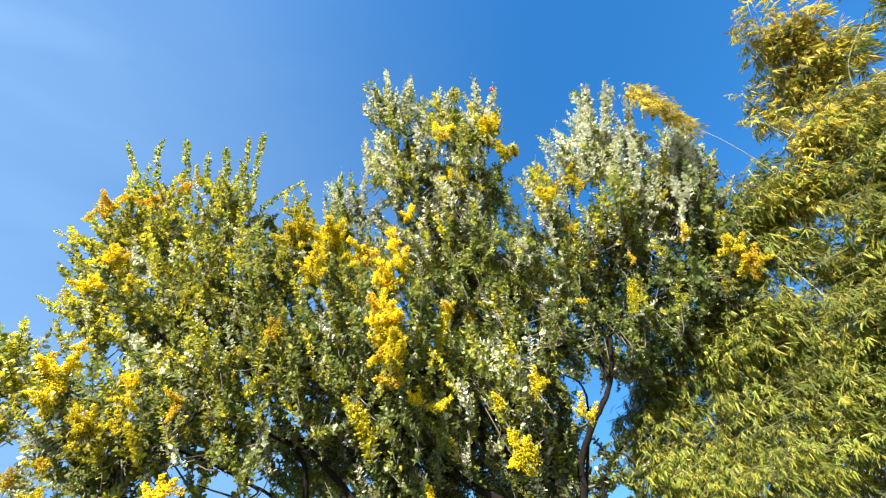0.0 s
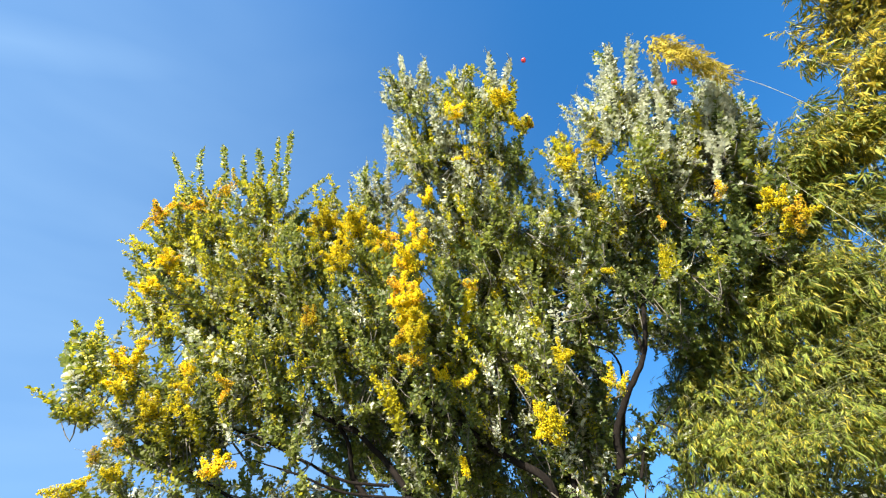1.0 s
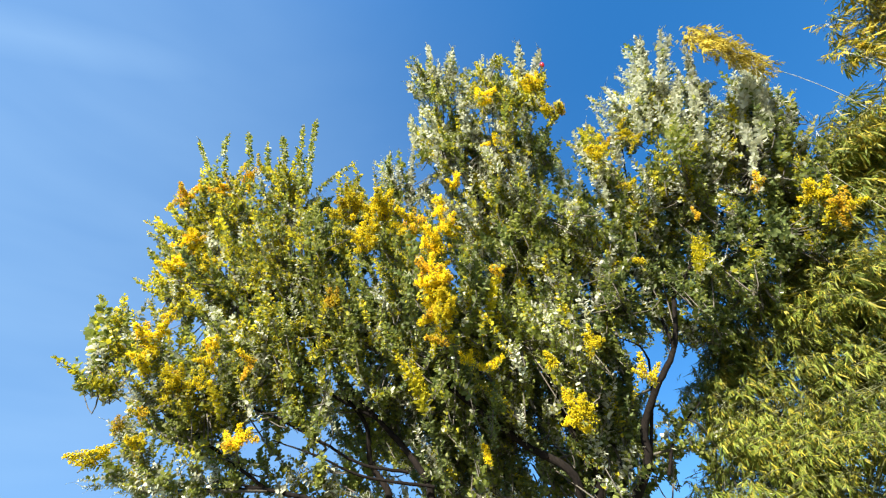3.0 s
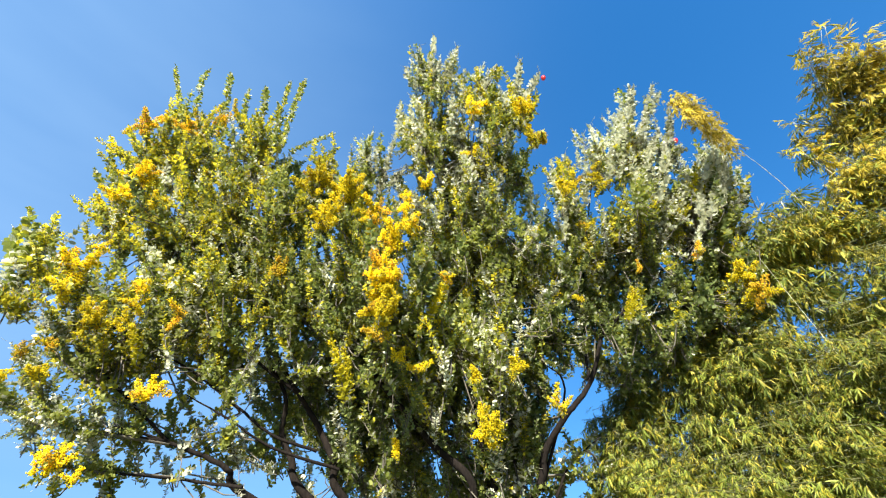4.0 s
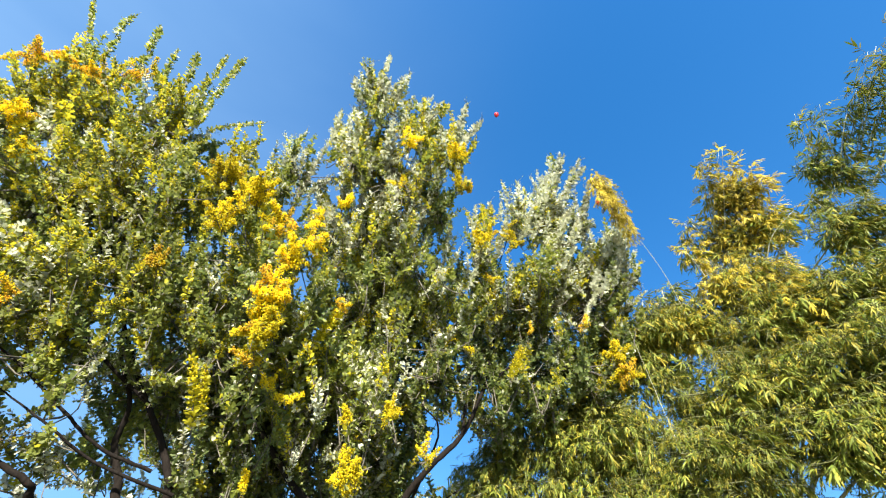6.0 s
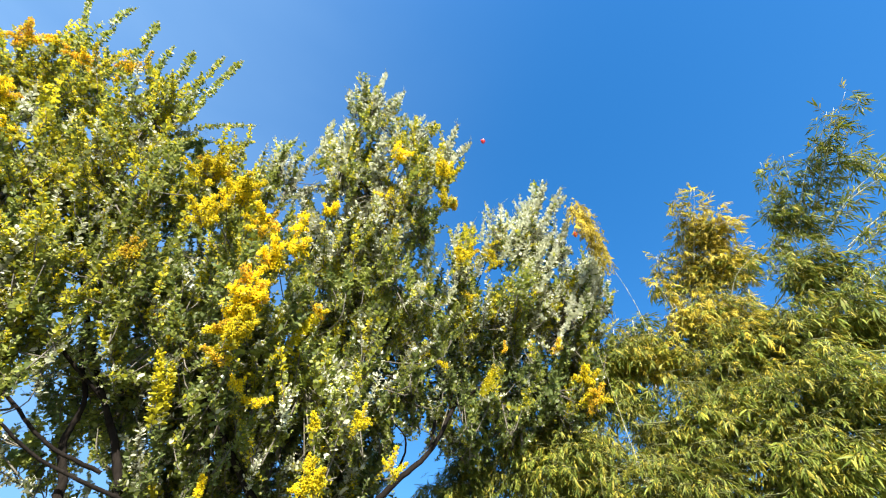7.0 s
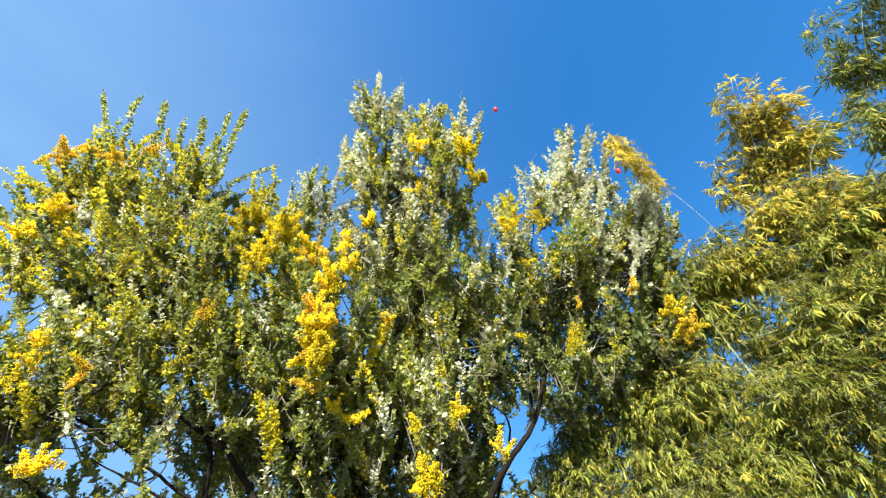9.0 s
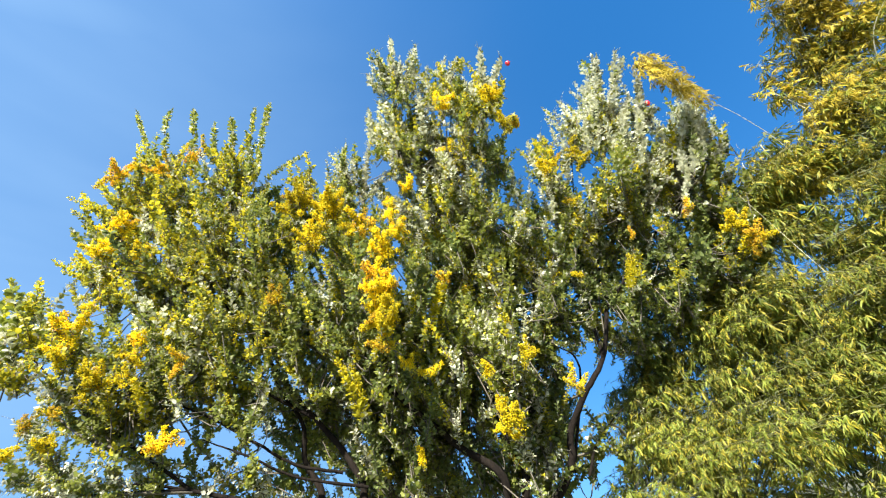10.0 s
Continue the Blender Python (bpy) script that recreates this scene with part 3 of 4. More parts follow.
BLOOM_MIDDLE = [
    (-1.03, 2.05, 3.99, 0.12, 0.16, 22, 0.05),
    (-0.82, 2.05, 3.82, 0.13, 0.15, 22, 0.10),
    (-0.95, 2.05, 3.58, 0.09, 0.09, 12, 0.05),
    (-0.61, 2.12, 3.64, 0.10, 0.13, 11, 0.10),
    (-0.50, 2.12, 3.35, 0.08, 0.12, 11, 0.20),
    (-0.54, 2.12, 3.06, 0.11, 0.14, 29, 0.15),
    (-0.55, 2.12, 2.82, 0.08, 0.10, 18, 0.10),
    (-0.22, 2.15, 3.90, 0.05, 0.07, 9, 0.00),
    (-0.38, 2.09, 3.65, 0.04, 0.11, 8, 0.05),
    (-0.36, 2.11, 3.47, 0.08, 0.05, 8, 0.10),
]
BLOOM_MIDDLE += [
    (0.23, 1.89, 4.41, 0.08, 0.07, 4, 0.10),
    (0.61, 1.89, 4.29, 0.11, 0.05, 9, 0.10),
    (0.63, 2.00, 4.08, 0.06, 0.04, 6, 0.20),
    (0.16, 2.08, 4.13, 0.06, 0.06, 3, 0.10),
    (-0.19, 2.44, 3.22, 0.05, 0.05, 3, 0.40),
    (0.89, 2.36, 3.85, 0.07, 0.09, 8, 0.10),
    (1.11, 2.35, 3.87, 0.05, 0.16, 10, 0.05),
    (0.96, 2.54, 3.58, 0.04, 0.05, 3, 0.20),
    (1.71, 2.64, 3.29, 0.04, 0.04, 4, 0.70),
    (1.91, 2.64, 3.05, 0.08, 0.08, 9, 0.30),
]
BLOOM_MIDDLE += [
    (1.92, 2.64, 2.88, 0.08, 0.07, 9, 0.40),
    (0.76, 2.74, 3.09, 0.03, 0.05, 3, 0.00),
    (1.27, 2.73, 3.25, 0.03, 0.03, 2, 0.50),
]
BLOOM_NEAR = [
    (-0.53, 2.44, 2.65, 0.04, 0.03, 4, 0.00),
    (-0.41, 2.44, 2.57, 0.05, 0.03, 4, 0.00),
    (0.19, 2.49, 2.51, 0.05, 0.07, 8, 0.00),
    (-0.05, 2.49, 2.49, 0.04, 0.02, 3, 0.00),
    (-0.06, 2.59, 2.30, 0.03, 0.02, 3, 0.00),
    (-0.00, 2.59, 2.22, 0.08, 0.04, 9, 0.00),
    (-0.02, 2.59, 2.14, 0.05, 0.03, 6, 0.00),
    (0.45, 2.84, 2.38, 0.05, 0.07, 6, 0.10),
    (-0.65, 2.94, 2.23, 0.02, 0.04, 3, 0.30),
]
GOLDEN_SHOOTS = [
    [(-0.79, 2.30, 2.33), (-0.84, 2.20, 2.70)],
    [(-0.34, 2.55, 2.93), (-0.16, 2.55, 3.30)],
    [(-0.76, 2.50, 2.79), (-0.68, 2.50, 3.01)],
    [(1.10, 2.90, 2.89), (1.29, 2.90, 3.19)],
    [(-2.12, 2.25, 2.76), (-2.24, 2.20, 3.07)],
    [(-1.81, 2.50, 3.04), (-1.91, 2.50, 3.34)],
    [(0.15, 2.60, 2.93), (0.17, 2.60, 2.76)],
]
# Sprigs of large pale leaves by the lowest blossom.
PALE_SPRIGS = [
    [(0.07, 2.60, 2.39), (0.10, 2.50, 2.56)],
    [(0.07, 2.55, 2.52), (0.03, 2.50, 2.62)],
    [(0.09, 2.55, 2.55), (0.19, 2.50, 2.75)],
    [(0.03, 2.60, 2.43), (-0.07, 2.55, 2.51)],
    [(0.05, 2.65, 2.28), (0.06, 2.60, 2.43)],
]


def empty_thing(name, place):
    ob = new(name)
    ob.location = place
    bpy.context.view_layer.update()
    return ob


def hang(name, me, thing, m=None, label=""):
    """A part of a thing, given in world coordinates."""
    base = Matrix.Translation(-thing.location)
    return part(name, me, thing, label, base @ (m or Matrix.Identity(4)))


LEAF_MATERIALS = [TWIG, GREEN, SILVER, BUDDING, GOLD, ORANGE, SHADE_GREEN]


def wattle_shoots(rng):
    """Kinds of shoot: lists of ready soups."""
    make = lambda n, **k: [leafy_shoot(rng, **k) for _ in range(n)]
    return {
        "green": make(7, length=0.32, leaves=34, slots=[1, 2, 3], weights=[0.90, 0.05, 0.05], leaf=(0.037, 0.058)),
        "silver": make(6, length=0.32, leaves=36, slots=[1, 2, 3], weights=[0.14, 0.80, 0.06], leaf=(0.035, 0.054), buds=3),
        "budding": make(7, length=0.31, leaves=34, slots=[1, 3, 2], weights=[0.36, 0.60, 0.04], leaf=(0.035, 0.054), blossoms=24, low=0.4),
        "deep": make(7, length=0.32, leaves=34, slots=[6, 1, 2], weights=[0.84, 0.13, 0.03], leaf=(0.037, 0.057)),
        "sprig": make(2, length=0.20, leaves=9, slots=[2, 1], weights=[0.25, 0.75], leaf=(0.045, 0.058)),
        "spike": make(4, length=0.42, leaves=84, slots=[1, 2, 3], weights=[0.68, 0.20, 0.12], leaf=(0.040, 0.056), buds=3),
        "silver_spike": make(4, length=0.40, leaves=84, slots=[1, 2], weights=[0.08, 0.92], leaf=(0.038, 0.054), buds=5),
        "gold": make(5, length=0.22, leaves=20, slots=[1, 3], weights=[0.6, 0.4], blossoms=190),
        "faded": make(4, length=0.22, leaves=20, slots=[1, 3], weights=[0.6, 0.4], blossoms=170, blossom_slot=5),
        "golden_shoot": make(3, length=0.38, leaves=100, slots=[3, 2], weights=[0.90, 0.10], leaf=(0.034, 0.048), blossoms=90, buds=5),
    }


def clump_point(rng, c, wide, high, inner=0.35):
    d = rng.standard_normal(3)
    d /= np.linalg.norm(d)
    lumpy = 0.72 + 0.75 * max(0.0, 0.5 + noise.noise(Vector(d * 1.9 + np.array(c) * 3.1)))
    r = (inner + (1 - inner) * rng.random() ** 0.6) * lumpy
    return np.array(c) + d * r * np.array((wide, wide * 0.9, high)), d


def wattle_tree():
    rng = np.random.default_rng(11)
    tree = tagged(empty_thing("wattle_tree", (ROOT[0], ROOT[1], 0)),
                  "silver-leaved wattle tree in full yellow bloom", "tree")
    kinds = wattle_shoots(rng)
    shared = {k: [s.mesh("leafy_shoot", LEAF_MATERIALS) for s in v] for k, v in kinds.items()}
    packed = {k: [s.packed() for s in v] for k, v in kinds.items()}
    # trunk and limbs
    s = Soup()
    line = smooth_line([ROOT, ROOT + (0.02, -0.04, 0.45), (ROOT + FORK) / 2 + (0.0, 0, 0.28), FORK], 8)
    tube(s, line, np.linspace(0.17, 0.12, len(line)), 14, 0, 0.04, rng)
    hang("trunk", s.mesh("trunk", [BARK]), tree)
    limbs = []
    for pts in TREE_LIMBS:
        s = Soup()
        line = smooth_line([FORK] + [np.array(p) for p in pts], 7)
        line[1:-1] += rng.normal(0, 0.0015, (len(line) - 2, 3))
        tube(s, line, 0.027 * (1 - np.linspace(0, 1, len(line))) ** 1.1 + 0.005, 9, 0, 0.05, rng)
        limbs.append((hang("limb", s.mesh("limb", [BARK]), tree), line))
    for pts in BOUGHS:
        s = Soup()
        line = smooth_line(pts, 6)
        line[1:-1] += rng.normal(0, 0.0015, (len(line) - 2, 3))
        tube(s, line, 0.008 * (1 - np.linspace(0, 1, len(line))) ** 0.8 + 0.0035, 7, 0, 0.05, rng)
        limb = min(limbs, key=lambda q: np.min(((q[1] - pts[0]) ** 2).sum(1)))[0]
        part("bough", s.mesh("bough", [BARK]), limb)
    # branchlets fan out of every clump and carry the shoots: kind, foot, way, size
    skeleton_points = np.concatenate([smooth_line(p, 6)[4:] for p in TREE_LIMBS + BOUGHS])
    shoots, twigs = [], Soup()
    heart = np.array((-0.3, 3.4, 1.6))
    for x, y, z, wide, high, count, silver, bud in CROWN_LEFT + CROWN_MIDDLE + CROWN_RIGHT + CROWN_BACK:
        c = np.array((x, y, z))
        # low and inner clumps mostly take the leaves with shade in their colour
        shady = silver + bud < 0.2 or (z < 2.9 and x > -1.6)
        away = (c - heart) / np.linalg.norm(c - heart)
        near = skeleton_points[np.argmin(((skeleton_points - c) ** 2).sum(1))]
        line = smooth_line([near, (near + c) / 2 + rng.normal(0, 0.04, 3), c], 4)
        tube(twigs, line, np.linspace(0.010, 0.006, len(line)), 5)
        left = count
        while left > 0:
            p, d = clump_point(rng, c, wide, high, 0.2)
            axis = np.array((0, 0, 1.0)) + 0.45 * away + 0.6 * d + rng.normal(0, 0.38, 3)
            axis /= np.linalg.norm(axis)
            long = rng.uniform(0.20, 0.34)
            foot = p - axis * long * 0.9
            line = smooth_line([c + (foot - c) * 0.35 - (0, 0, 0.05), foot, p], 3)
            tube(twigs, line, np.linspace(0.0055, 0.003, len(line)), 4)
            own = rng.random()
            size = rng.uniform(0.72, 1.1)
            for k in range(min(left, int(rng.integers(4, 8)))):
                u = 1.0 if k == 0 else rng.random()
                side = rng.standard_normal(3)
                side -= axis * (side @ axis)
                side /= np.linalg.norm(side)
                way = axis + side * (0.10 if k == 0 else rng.uniform(0.4, 1.3)) + (0, 0, 0.12)
                way /= np.linalg.norm(way)
                pick = np.clip(own + rng.normal(0, 0.12), 0, 1)
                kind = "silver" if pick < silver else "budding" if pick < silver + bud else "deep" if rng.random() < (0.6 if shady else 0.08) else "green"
                big = size * (1.0 if k == 0 else rng.uniform(0.55, 0.95))
                shoots.append((kind, foot + axis * long * u - way * 0.10, way, big))
                left -= 1
    for pts in LOW_TWIGS:
        line = smooth_line(pts, 6)
        tube(twigs, line, np.linspace(0.010, 0.004, len(line)), 6)
        for p, q in zip(line[3:-1], line[4:]):
            for _ in range(2):
                way = (q - p) / np.linalg.norm(q - p) + rng.normal(0, 0.4, 3) + (0, 0, 0.15)
                shoots.append(("budding" if rng.random() < 0.12 else "silver" if rng.random() < 0.35 else "green", p, way, rng.uniform(0.4, 0.65)))
    for foot, tip in SPIKES:
        foot, tip = np.array(foot), np.array(tip)
        kind = "silver_spike" if foot[0] > -0.75 and foot[2] > 3.2 else "spike"
        long = np.linalg.norm(tip - foot)
        steps = max(1, round(long / 0.34))
        for k in range(steps):
            shoots.append((kind, foot + (tip - foot) * (k - 0.12) / steps, tip - foot + rng.normal(0, 0.03, 3), 1.12 * long / steps / 0.42))
    for foot, tip in GOLDEN_SHOOTS:
        foot, tip = np.array(foot), np.array(tip)
        for k in range(2):
            shoots.append(("golden_shoot", foot + rng.normal(0, 0.012, 3) * k, tip - foot + rng.normal(0, 0.02, 3) * k, (1 - 0.15 * k) * np.linalg.norm(tip - foot) / 0.38))
    for foot, tip in PALE_SPRIGS:
        foot, tip = np.array(foot), np.array(tip)
        shoots.append(("sprig", foot, tip - foot, np.linalg.norm(tip - foot) / 0.2))
    sprays = []
    for x, y, z, wide, high, count, faded in BLOOM_LEFT + BLOOM_MIDDLE + BLOOM_NEAR:
        small = 0.72 if count < 4 or wide < 0.06 else 1.0
        for _ in range(int(count)):
            p, d = clump_point(rng, (x, y, z), wide, high, 0.1)
            way = d * 0.7 + np.array((0, -0.2, 0.6)) + rng.normal(0, 0.4, 3)
            way /= np.linalg.norm(way)
            size = rng.uniform(0.65, 1.05) * small
            sprays.append(("faded" if rng.random() < faded else "gold", p - way * 0.14 * size, way, size))
    hang("twigwork", twigs.mesh("twigwork", [TWIG]), tree)["kind"] = "stuff"
    # the nearest shoots and all blossom sprays are parts, the rest one mesh
    shoots.sort(key=lambda q: q[1][1] + 0.15 * abs(q[1][0]))
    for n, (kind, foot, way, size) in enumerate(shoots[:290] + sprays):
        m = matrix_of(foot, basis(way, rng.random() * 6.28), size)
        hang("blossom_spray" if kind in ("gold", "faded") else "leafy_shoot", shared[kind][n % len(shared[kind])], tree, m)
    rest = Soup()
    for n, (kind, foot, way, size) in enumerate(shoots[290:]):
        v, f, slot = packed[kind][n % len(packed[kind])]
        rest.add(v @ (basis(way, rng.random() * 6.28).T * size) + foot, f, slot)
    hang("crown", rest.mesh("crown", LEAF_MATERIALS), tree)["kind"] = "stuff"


wattle_tree()

# ---- bamboo clump ----
# Thin bare culms.
BARE_CULMS = [
    [(1.98, 2.26, 4.70), (2.09, 2.28, 4.69), (2.21, 2.39, 4.58), (2.35, 2.51, 4.46), (2.48, 2.61, 4.34), (2.66, 2.70, 4.08), (2.82, 2.81, 3.76), (2.86, 2.90, 3.37), (2.85, 3.12, 3.01)],
    [(2.14, 2.74, 3.38), (2.22, 2.81, 2.92), (2.25, 2.82, 2.52), (2.24, 2.79, 2.18), (2.18, 2.77, 1.85)],
]
# Masses of foliage: centre, half width, half height, sprays, share of straw-coloured ones.
BAMBOO_MASS = [
    (1.22, 3.64, 2.54, 0.23, 0.37, 108, 0.15),
    (0.95, 3.61, 2.07, 0.18, 0.21, 46, 0.15),
    (1.62, 3.53, 2.73, 0.29, 0.26, 93, 0.15),
    (1.64, 3.53, 2.26, 0.38, 0.38, 183, 0.15),
    (1.24, 3.54, 1.93, 0.36, 0.20, 90, 0.20),
    (2.16, 3.36, 2.66, 0.39, 0.31, 152, 0.25),
    (1.90, 3.31, 2.06, 0.34, 0.31, 132, 0.20),
    (2.24, 3.05, 2.20, 0.33, 0.33, 135, 0.20),
    (2.00, 3.04, 1.81, 0.30, 0.16, 61, 0.20),
    (2.55, 3.17, 3.30, 0.26, 0.28, 35, 0.45),
]
BAMBOO_MASS += [
    (2.66, 3.08, 3.02, 0.35, 0.33, 60, 0.40),
    (2.66, 2.98, 2.59, 0.23, 0.31, 91, 0.30),
    (2.94, 2.86, 3.46, 0.32, 0.27, 106, 0.70),
    (3.32, 2.59, 3.73, 0.38, 0.27, 128, 0.85),
    (3.52, 2.57, 4.28, 0.26, 0.27, 149, 0.97),
    (3.56, 2.29, 4.65, 0.19, 0.19, 95, 1.00),
    (3.53, 2.40, 3.59, 0.29, 0.27, 99, 0.75),
    (3.67, 2.35, 4.29, 0.19, 0.20, 46, 0.90),
    (2.62, 3.09, 3.49, 0.27, 0.19, 64, 0.40),
    (3.25, 2.41, 3.24, 0.43, 0.31, 167, 0.55),
]
BAMBOO_MASS += [
    (3.58, 2.09, 3.26, 0.37, 0.27, 126, 0.30),
    (3.90, 1.85, 3.85, 0.26, 0.27, 90, 0.15),
    (4.08, 1.74, 4.44, 0.17, 0.30, 26, 0.10),
    (3.84, 1.78, 3.32, 0.35, 0.24, 107, 0.20),
    (4.13, 1.57, 3.64, 0.23, 0.11, 14, 0.15),
    (3.25, 2.15, 2.75, 0.45, 0.28, 159, 0.35),
    (2.91, 2.59, 2.77, 0.48, 0.31, 187, 0.30),
    (3.38, 1.77, 2.68, 0.33, 0.33, 136, 0.25),
    (3.19, 1.88, 2.27, 0.27, 0.23, 77, 0.20),
    (2.97, 2.21, 2.31, 0.36, 0.22, 98, 0.20),
]
BAMBOO_MASS += [
    (2.53, 2.68, 2.38, 0.48, 0.20, 121, 0.20),
    (2.82, 2.95, 3.85, 0.12, 0.06, 4, 0.00),
    (3.87, 1.52, 2.94, 0.30, 0.46, 58, 0.20),
    (2.00, 3.29, 2.54, 0.46, 0.23, 110, 0.15),
    (2.59, 2.64, 2.06, 0.34, 0.34, 124, 0.25),
    (2.31, 2.92, 2.00, 0.33, 0.26, 88, 0.20),
    (3.02, 2.18, 2.35, 0.34, 0.34, 124, 0.25),
    (2.07, 3.45, 2.91, 0.33, 0.26, 89, 0.25),
    (2.42, 3.40, 3.33, 0.30, 0.30, 85, 0.40),
    (1.79, 3.50, 2.87, 0.28, 0.19, 57, 0.15),
]
BAMBOO_MASS += [
    (2.82, 3.06, 3.56, 0.29, 0.24, 73, 0.45),
    (0.96, 3.81, 2.07, 0.28, 0.36, 104, 0.15),
    (1.25, 3.65, 1.78, 0.31, 0.28, 91, 0.15),
    (0.87, 3.66, 1.65, 0.41, 0.17, 75, 0.20),
    (0.96, 3.86, 2.38, 0.16, 0.26, 42, 0.15),
    (0.62, 3.80, 1.81, 0.14, 0.15, 22, 0.15),
    (1.13, 3.64, 2.03, 0.29, 0.29, 87, 0.15),
    (1.60, 3.23, 1.79, 0.38, 0.24, 98, 0.20),
    (2.06, 3.04, 2.00, 0.28, 0.31, 92, 0.20),
    (1.20, 3.60, 1.45, 0.50, 0.45, 110, 0.15),
]
BAMBOO_MASS += [
    (1.90, 3.50, 1.40, 0.55, 0.50, 120, 0.15),
    (2.60, 3.10, 1.40, 0.55, 0.50, 120, 0.15),
    (3.20, 2.60, 1.40, 0.55, 0.50, 120, 0.15),
    (3.70, 2.00, 1.50, 0.50, 0.50, 120, 0.15),
    (4.20, 1.50, 1.70, 0.50, 0.60, 120, 0.15),
    (4.50, 1.00, 2.20, 0.50, 0.70, 120, 0.15),
]
# Feathery culm tips: foot, tip, share of straw-coloured sprays.
CULM_TIPS = [
    (3.51, 2.76, 4.10, 3.22, 2.15, 4.96, 0.90),
    (3.49, 2.77, 4.11, 3.32, 2.01, 4.95, 0.95),
    (3.37, 2.82, 4.00, 3.14, 2.61, 4.51, 0.85),
    (3.27, 2.83, 3.93, 3.07, 2.74, 4.28, 0.70),
    (3.56, 2.53, 4.45, 3.47, 2.10, 4.89, 1.00),
    (3.63, 2.48, 4.41, 3.59, 2.03, 4.81, 1.00),
    (3.68, 2.45, 4.38, 3.69, 2.05, 4.68, 1.00),
    (3.58, 2.43, 4.13, 3.66, 2.11, 4.31, 0.80),
    (3.64, 2.45, 3.81, 3.67, 2.02, 4.18, 0.60),
    (3.51, 2.61, 4.44, 3.33, 2.23, 4.94, 1.00),
]
CULM_TIPS += [
    (4.19, 1.84, 4.40, 4.15, 1.00, 5.17, 0.15),
    (4.22, 1.71, 4.44, 4.24, 0.79, 5.11, 0.15),
    (4.20, 1.76, 4.25, 4.24, 1.12, 4.86, 0.10),
    (4.15, 1.64, 4.20, 4.40, 1.12, 4.46, 0.10),
    (4.15, 1.70, 3.97, 4.42, 1.24, 4.19, 0.10),
    (4.08, 1.84, 4.38, 3.87, 1.63, 4.94, 0.15),
    (4.06, 1.81, 4.42, 3.92, 1.42, 4.97, 0.20),
    (4.08, 1.74, 4.44, 4.12, 1.25, 4.96, 0.20),
    (3.99, 1.86, 4.30, 3.85, 1.83, 4.68, 0.10),
    (4.26, 1.26, 4.78, 4.50, 1.13, 4.68, 0.10),
]
CULM_TIPS += [
    (4.17, 1.71, 3.91, 4.41, 1.23, 4.00, 0.10),
    (3.94, 1.98, 4.10, 3.83, 1.95, 4.27, 0.10),
    (4.15, 1.58, 4.61, 4.23, 1.06, 5.05, 0.10),
    (1.34, 3.61, 2.49, 0.90, 3.66, 2.45, 0.10),
    (1.22, 3.59, 2.33, 0.83, 3.62, 2.22, 0.10),
    (2.62, 3.15, 3.48, 2.64, 3.04, 3.81, 0.30),
    (2.92, 3.05, 3.66, 2.98, 2.94, 3.93, 0.20),
]


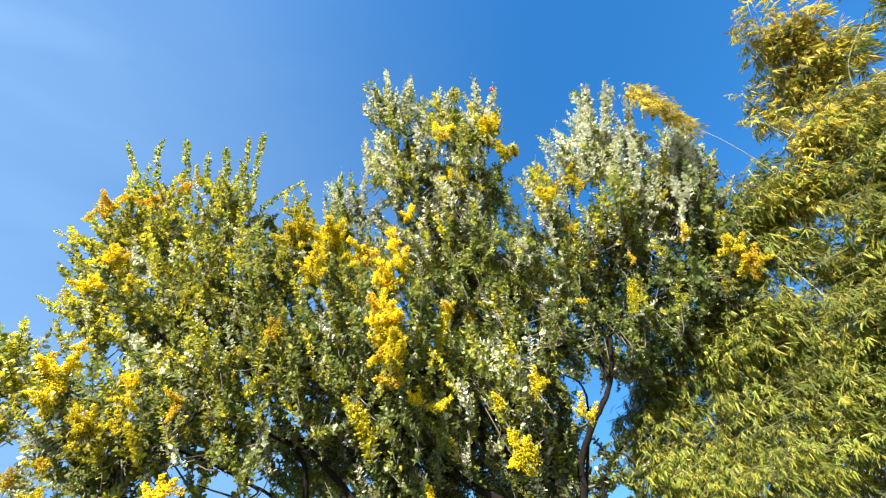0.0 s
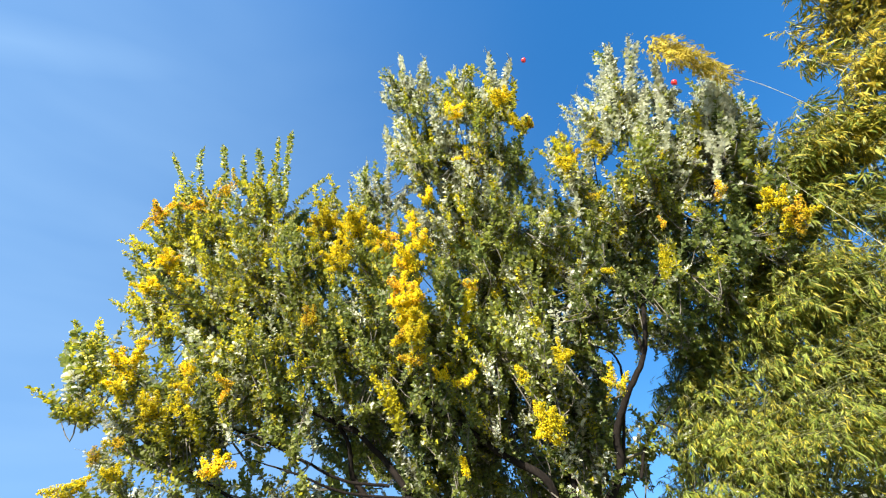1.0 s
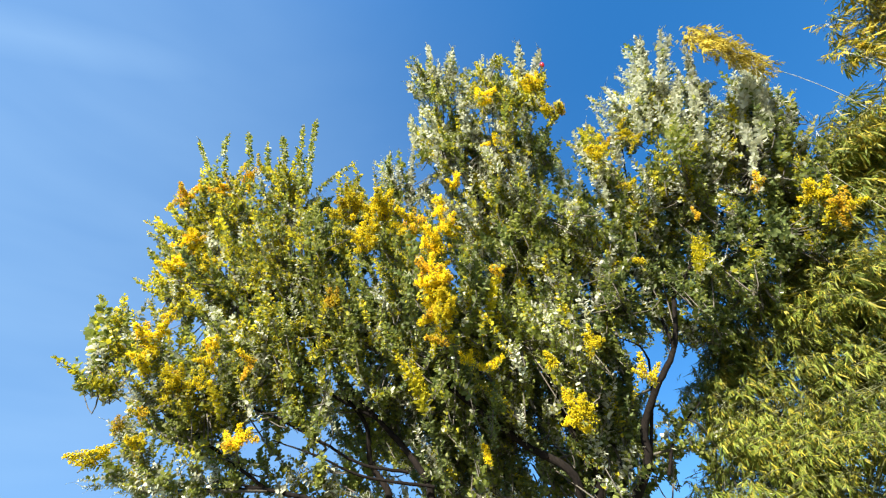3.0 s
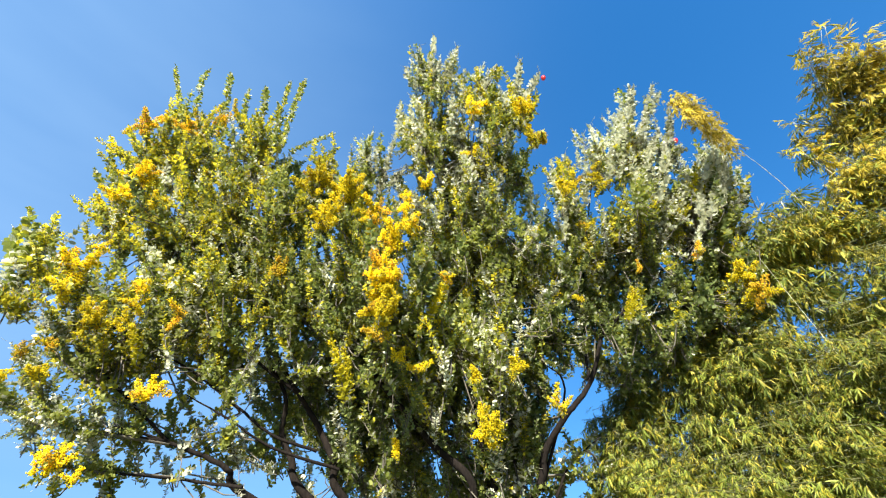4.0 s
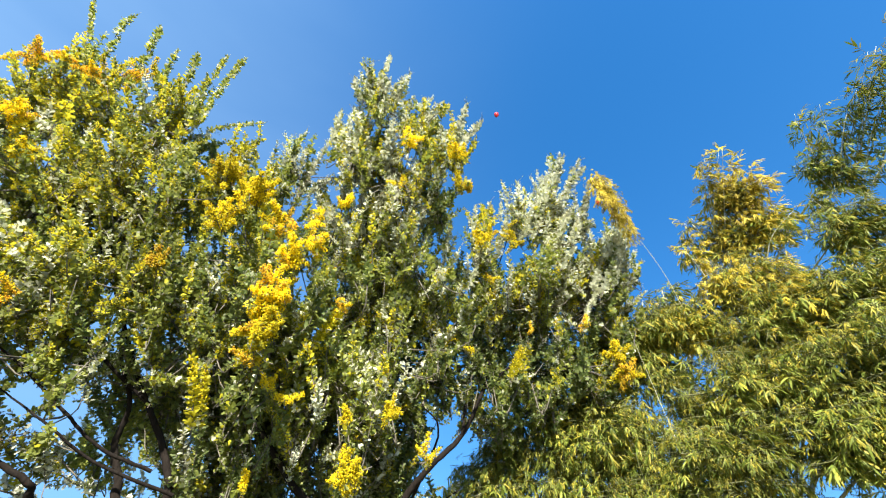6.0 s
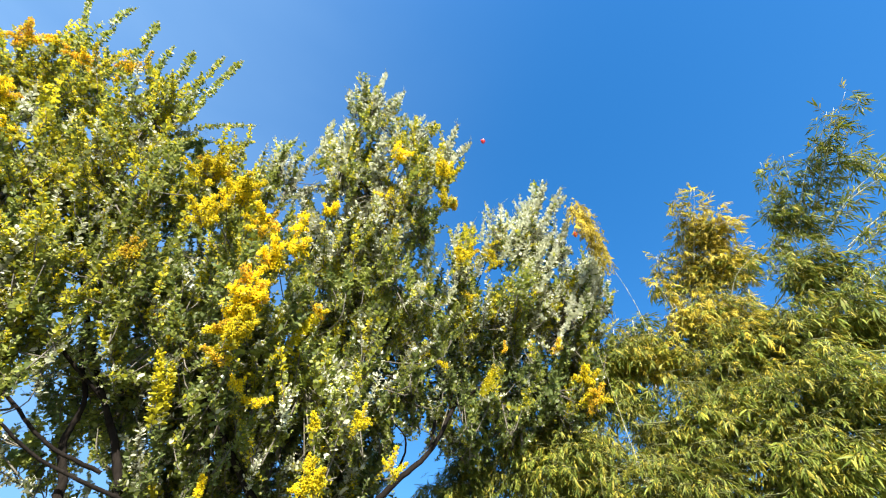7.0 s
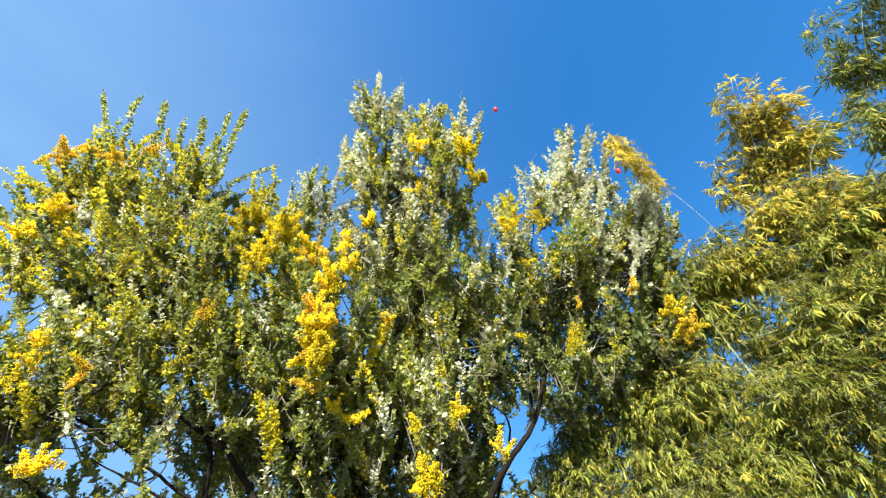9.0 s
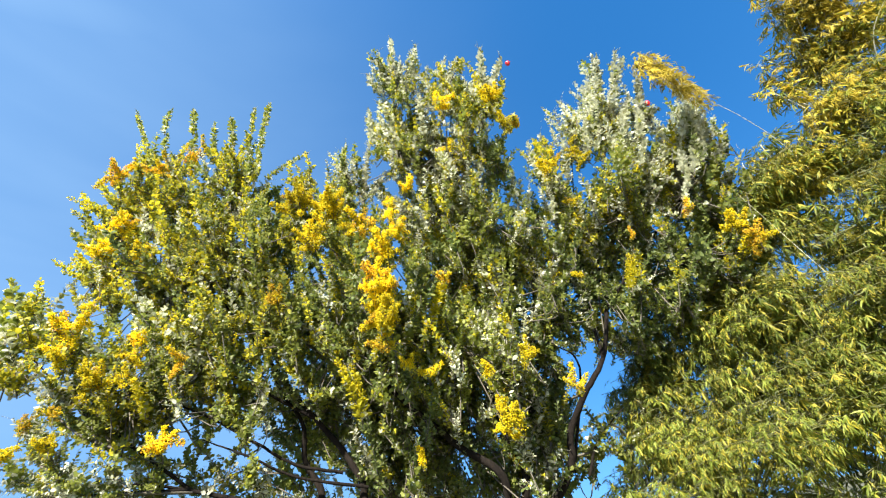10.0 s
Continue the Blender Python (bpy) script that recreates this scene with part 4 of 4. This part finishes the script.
def bamboo_clump():
    rng = np.random.default_rng(5)
    root = np.array((3.6, 4.2, 0.0))
    clump = tagged(empty_thing("bamboo_clump", root), "tall dense bamboo clump with drooping yellow-green leaves", "bamboo")
    kinds = [[bamboo_spray(rng, n, straw=q) for n in (7, 8, 9, 8, 7, 6)] for q in (0.12, 0.75, 0.95)]
    shared = [[s.mesh("leaf_spray", [STEM, BAMBOO, STRAW, GOLDEN]) for s in row] for row in kinds]
    packed = [[s.packed() for s in row] for row in kinds]
    sprays, twigs = [], Soup()
    core = np.array((3.6, 4.2))
    shade = lambda straw: int(rng.random() < straw) * (2 if rng.random() < 1.4 * straw - 0.45 else 1)
    for x, y, z, wide, high, count, straw in BAMBOO_MASS:
        c = np.array((x, y, z))
        # a culm rises from the clump's foot and arches over into the mass
        foot = root + np.array((rng.normal(0, 0.35), rng.normal(0, 0.3), -0.05))
        end = np.array((x, y, z + high * 0.5))
        mid = (foot + end) / 2 + np.array((rng.normal(0, 0.1), 0.15, 0.25 * (end[2])))
        s, line = Soup(), smooth_line([foot, mid, end], 9)
        rad = np.linspace(0.022, 0.004, len(line)) * (1 + 0.12 * (np.arange(len(line)) % 3 == 0))
        tube(s, line, rad, 7)
        hang("culm", s.mesh("culm", [CULM]), clump)
        low = max(0.0, min(1.0, (3.2 - z) / 1.2))
        fine = 0.6 if straw > 0.9 else 1.0 - 0.3 * low
        # the heart of the mass is filled with greener sprays
        for _ in range(int(count * 1.5)):
            p, d = clump_point(rng, c + (0, 0.1 * wide, 0), wide * 0.75, high * 0.75, 0.1)
            sprays.append((p, rng.random() * 6.28, 0.2, rng.uniform(0.6, 1.0) * fine, 1 if straw > 0.65 else 0))
        # tufts of two to five fans at the ends of thin branchlets
        for _ in range(int(count * (1.3 + 0.5 * low))):
            p, d = clump_point(rng, c, wide, high, 0.55)
            out = np.array((p[0] - core[0], p[1] - core[1])) * 0.35 + d[:2] * 0.9 + rng.normal(0, 0.7, 2)
            yaw = math.atan2(out[1], out[0])
            base = p - 0.16 * np.array((math.cos(yaw), math.sin(yaw), -0.1))
            tube(twigs, smooth_line([c + (base - c) * 0.5, base, p], 2), [0.004, 0.0036, 0.003, 0.0026, 0.002], 3)
            tone, size = shade(straw), rng.uniform(0.34, 0.60) * fine
            for _ in range(int(rng.integers(2, 6))):
                at = base + (p - base) * rng.random() + rng.normal(0, 0.02, 3)
                sprays.append((at, yaw + rng.normal(0, 0.9), rng.normal(0.32, 0.35), size * rng.uniform(0.8, 1.1), tone if rng.random() < 0.75 else shade(straw)))
    for x, y, z, ex, ey, ez, straw in CULM_TIPS:
        foot, tip = np.array((x, y, z)), np.array((ex, ey, ez))
        for k in range(2):
            end = tip + rng.normal(0, 0.05, 3) * k
            side = np.array((rng.normal(0, 0.05), rng.normal(0, 0.05), 0))
            line = smooth_line([foot + side, (foot + end) / 2 + side + (0, 0, 0.04), end], 6)
            s = Soup()
            tube(s, line, np.linspace(0.005, 0.0012, len(line)), 5)
            hang("culm_tip", s.mesh("culm_tip", [CULM]), clump)
            for p in line[2:]:
                for _ in range(3 if straw > 0.5 else 2):
                    sprays.append((p + rng.normal(0, 0.01, 3), rng.random() * 6.28, rng.normal(0.1, 0.4), rng.uniform(0.4, 0.75), shade(straw)))
    for pts in BARE_CULMS:
        s, line = Soup(), smooth_line(pts, 8)
        rad = np.linspace(0.0010, 0.0024, len(line)) * (1 + 0.18 * (np.arange(len(line)) % 4 == 0))
        tube(s, line, rad, 7)
        hang("culm", s.mesh("culm", [CULM]), clump, label="thin bare straw-coloured culm")
        if pts is BARE_CULMS[0]:      # its tip hangs over in a tuft
            for p in line[:26]:
                for _ in range(24):
                    drop = np.array((rng.normal(0, 0.03), rng.normal(0, 0.03), -0.38 * rng.random() ** 1.2))
                    sprays.append((p + drop, rng.random() * 6.28, 0.6, rng.uniform(0.26, 0.44), 2))
    hang("twigwork", twigs.mesh("twigwork", [STEM]), clump)["kind"] = "stuff"
    sprays.sort(key=lambda q: np.linalg.norm(q[0] - (0, 0, 1.6)))
    rest = Soup()
    for n, (p, yaw, tilt, size, kind) in enumerate(sprays):
        r = np.array(Euler((rng.normal(0, 0.3), tilt, yaw)).to_matrix())
        if n < 300:
            hang("leaf_spray", shared[kind][n % 6], clump, matrix_of(p, r, size))
        else:
            v, f, slot = packed[kind][n % 6]
            rest.add(v @ (r.T * size) + p, f, slot)
    hang("foliage", rest.mesh("foliage", [STEM, BAMBOO, STRAW, GOLDEN]), clump)["kind"] = "stuff"


bamboo_clump()

# ---- balloons ----
BALLOONS = [(5.69, 11.70, 21.79), (11.44, 13.76, 17.62)]


def red_balloon():
    """A balloon with a pear shape, a knot and a short string."""
    ob = tagged(new("balloon"), "small red balloon drifting in the sky", "balloon", group="balloons in the sky")
    s = Soup()
    h = np.linspace(0.02, 0.98, 14)
    rad = 0.15 * np.sin(np.pi * h) ** 0.7 * (0.72 + 0.28 * h)
    tube(s, np.stack([0 * h, 0 * h, -0.19 + 0.38 * h], 1), rad, 18)
    part("skin", s.mesh("skin", [RED]), ob)
    s = Soup()
    tube(s, [(0, 0, -0.185), (0, 0, -0.2), (0, 0, -0.215)], [0.008, 0.02, 0.026], 10)
    part("knot", s.mesh("knot", [RED]), ob)
    return ob


first = red_balloon()
first.matrix_basis = Matrix.Translation(BALLOONS[0])
copy_thing(first, Matrix.Translation(BALLOONS[1]))
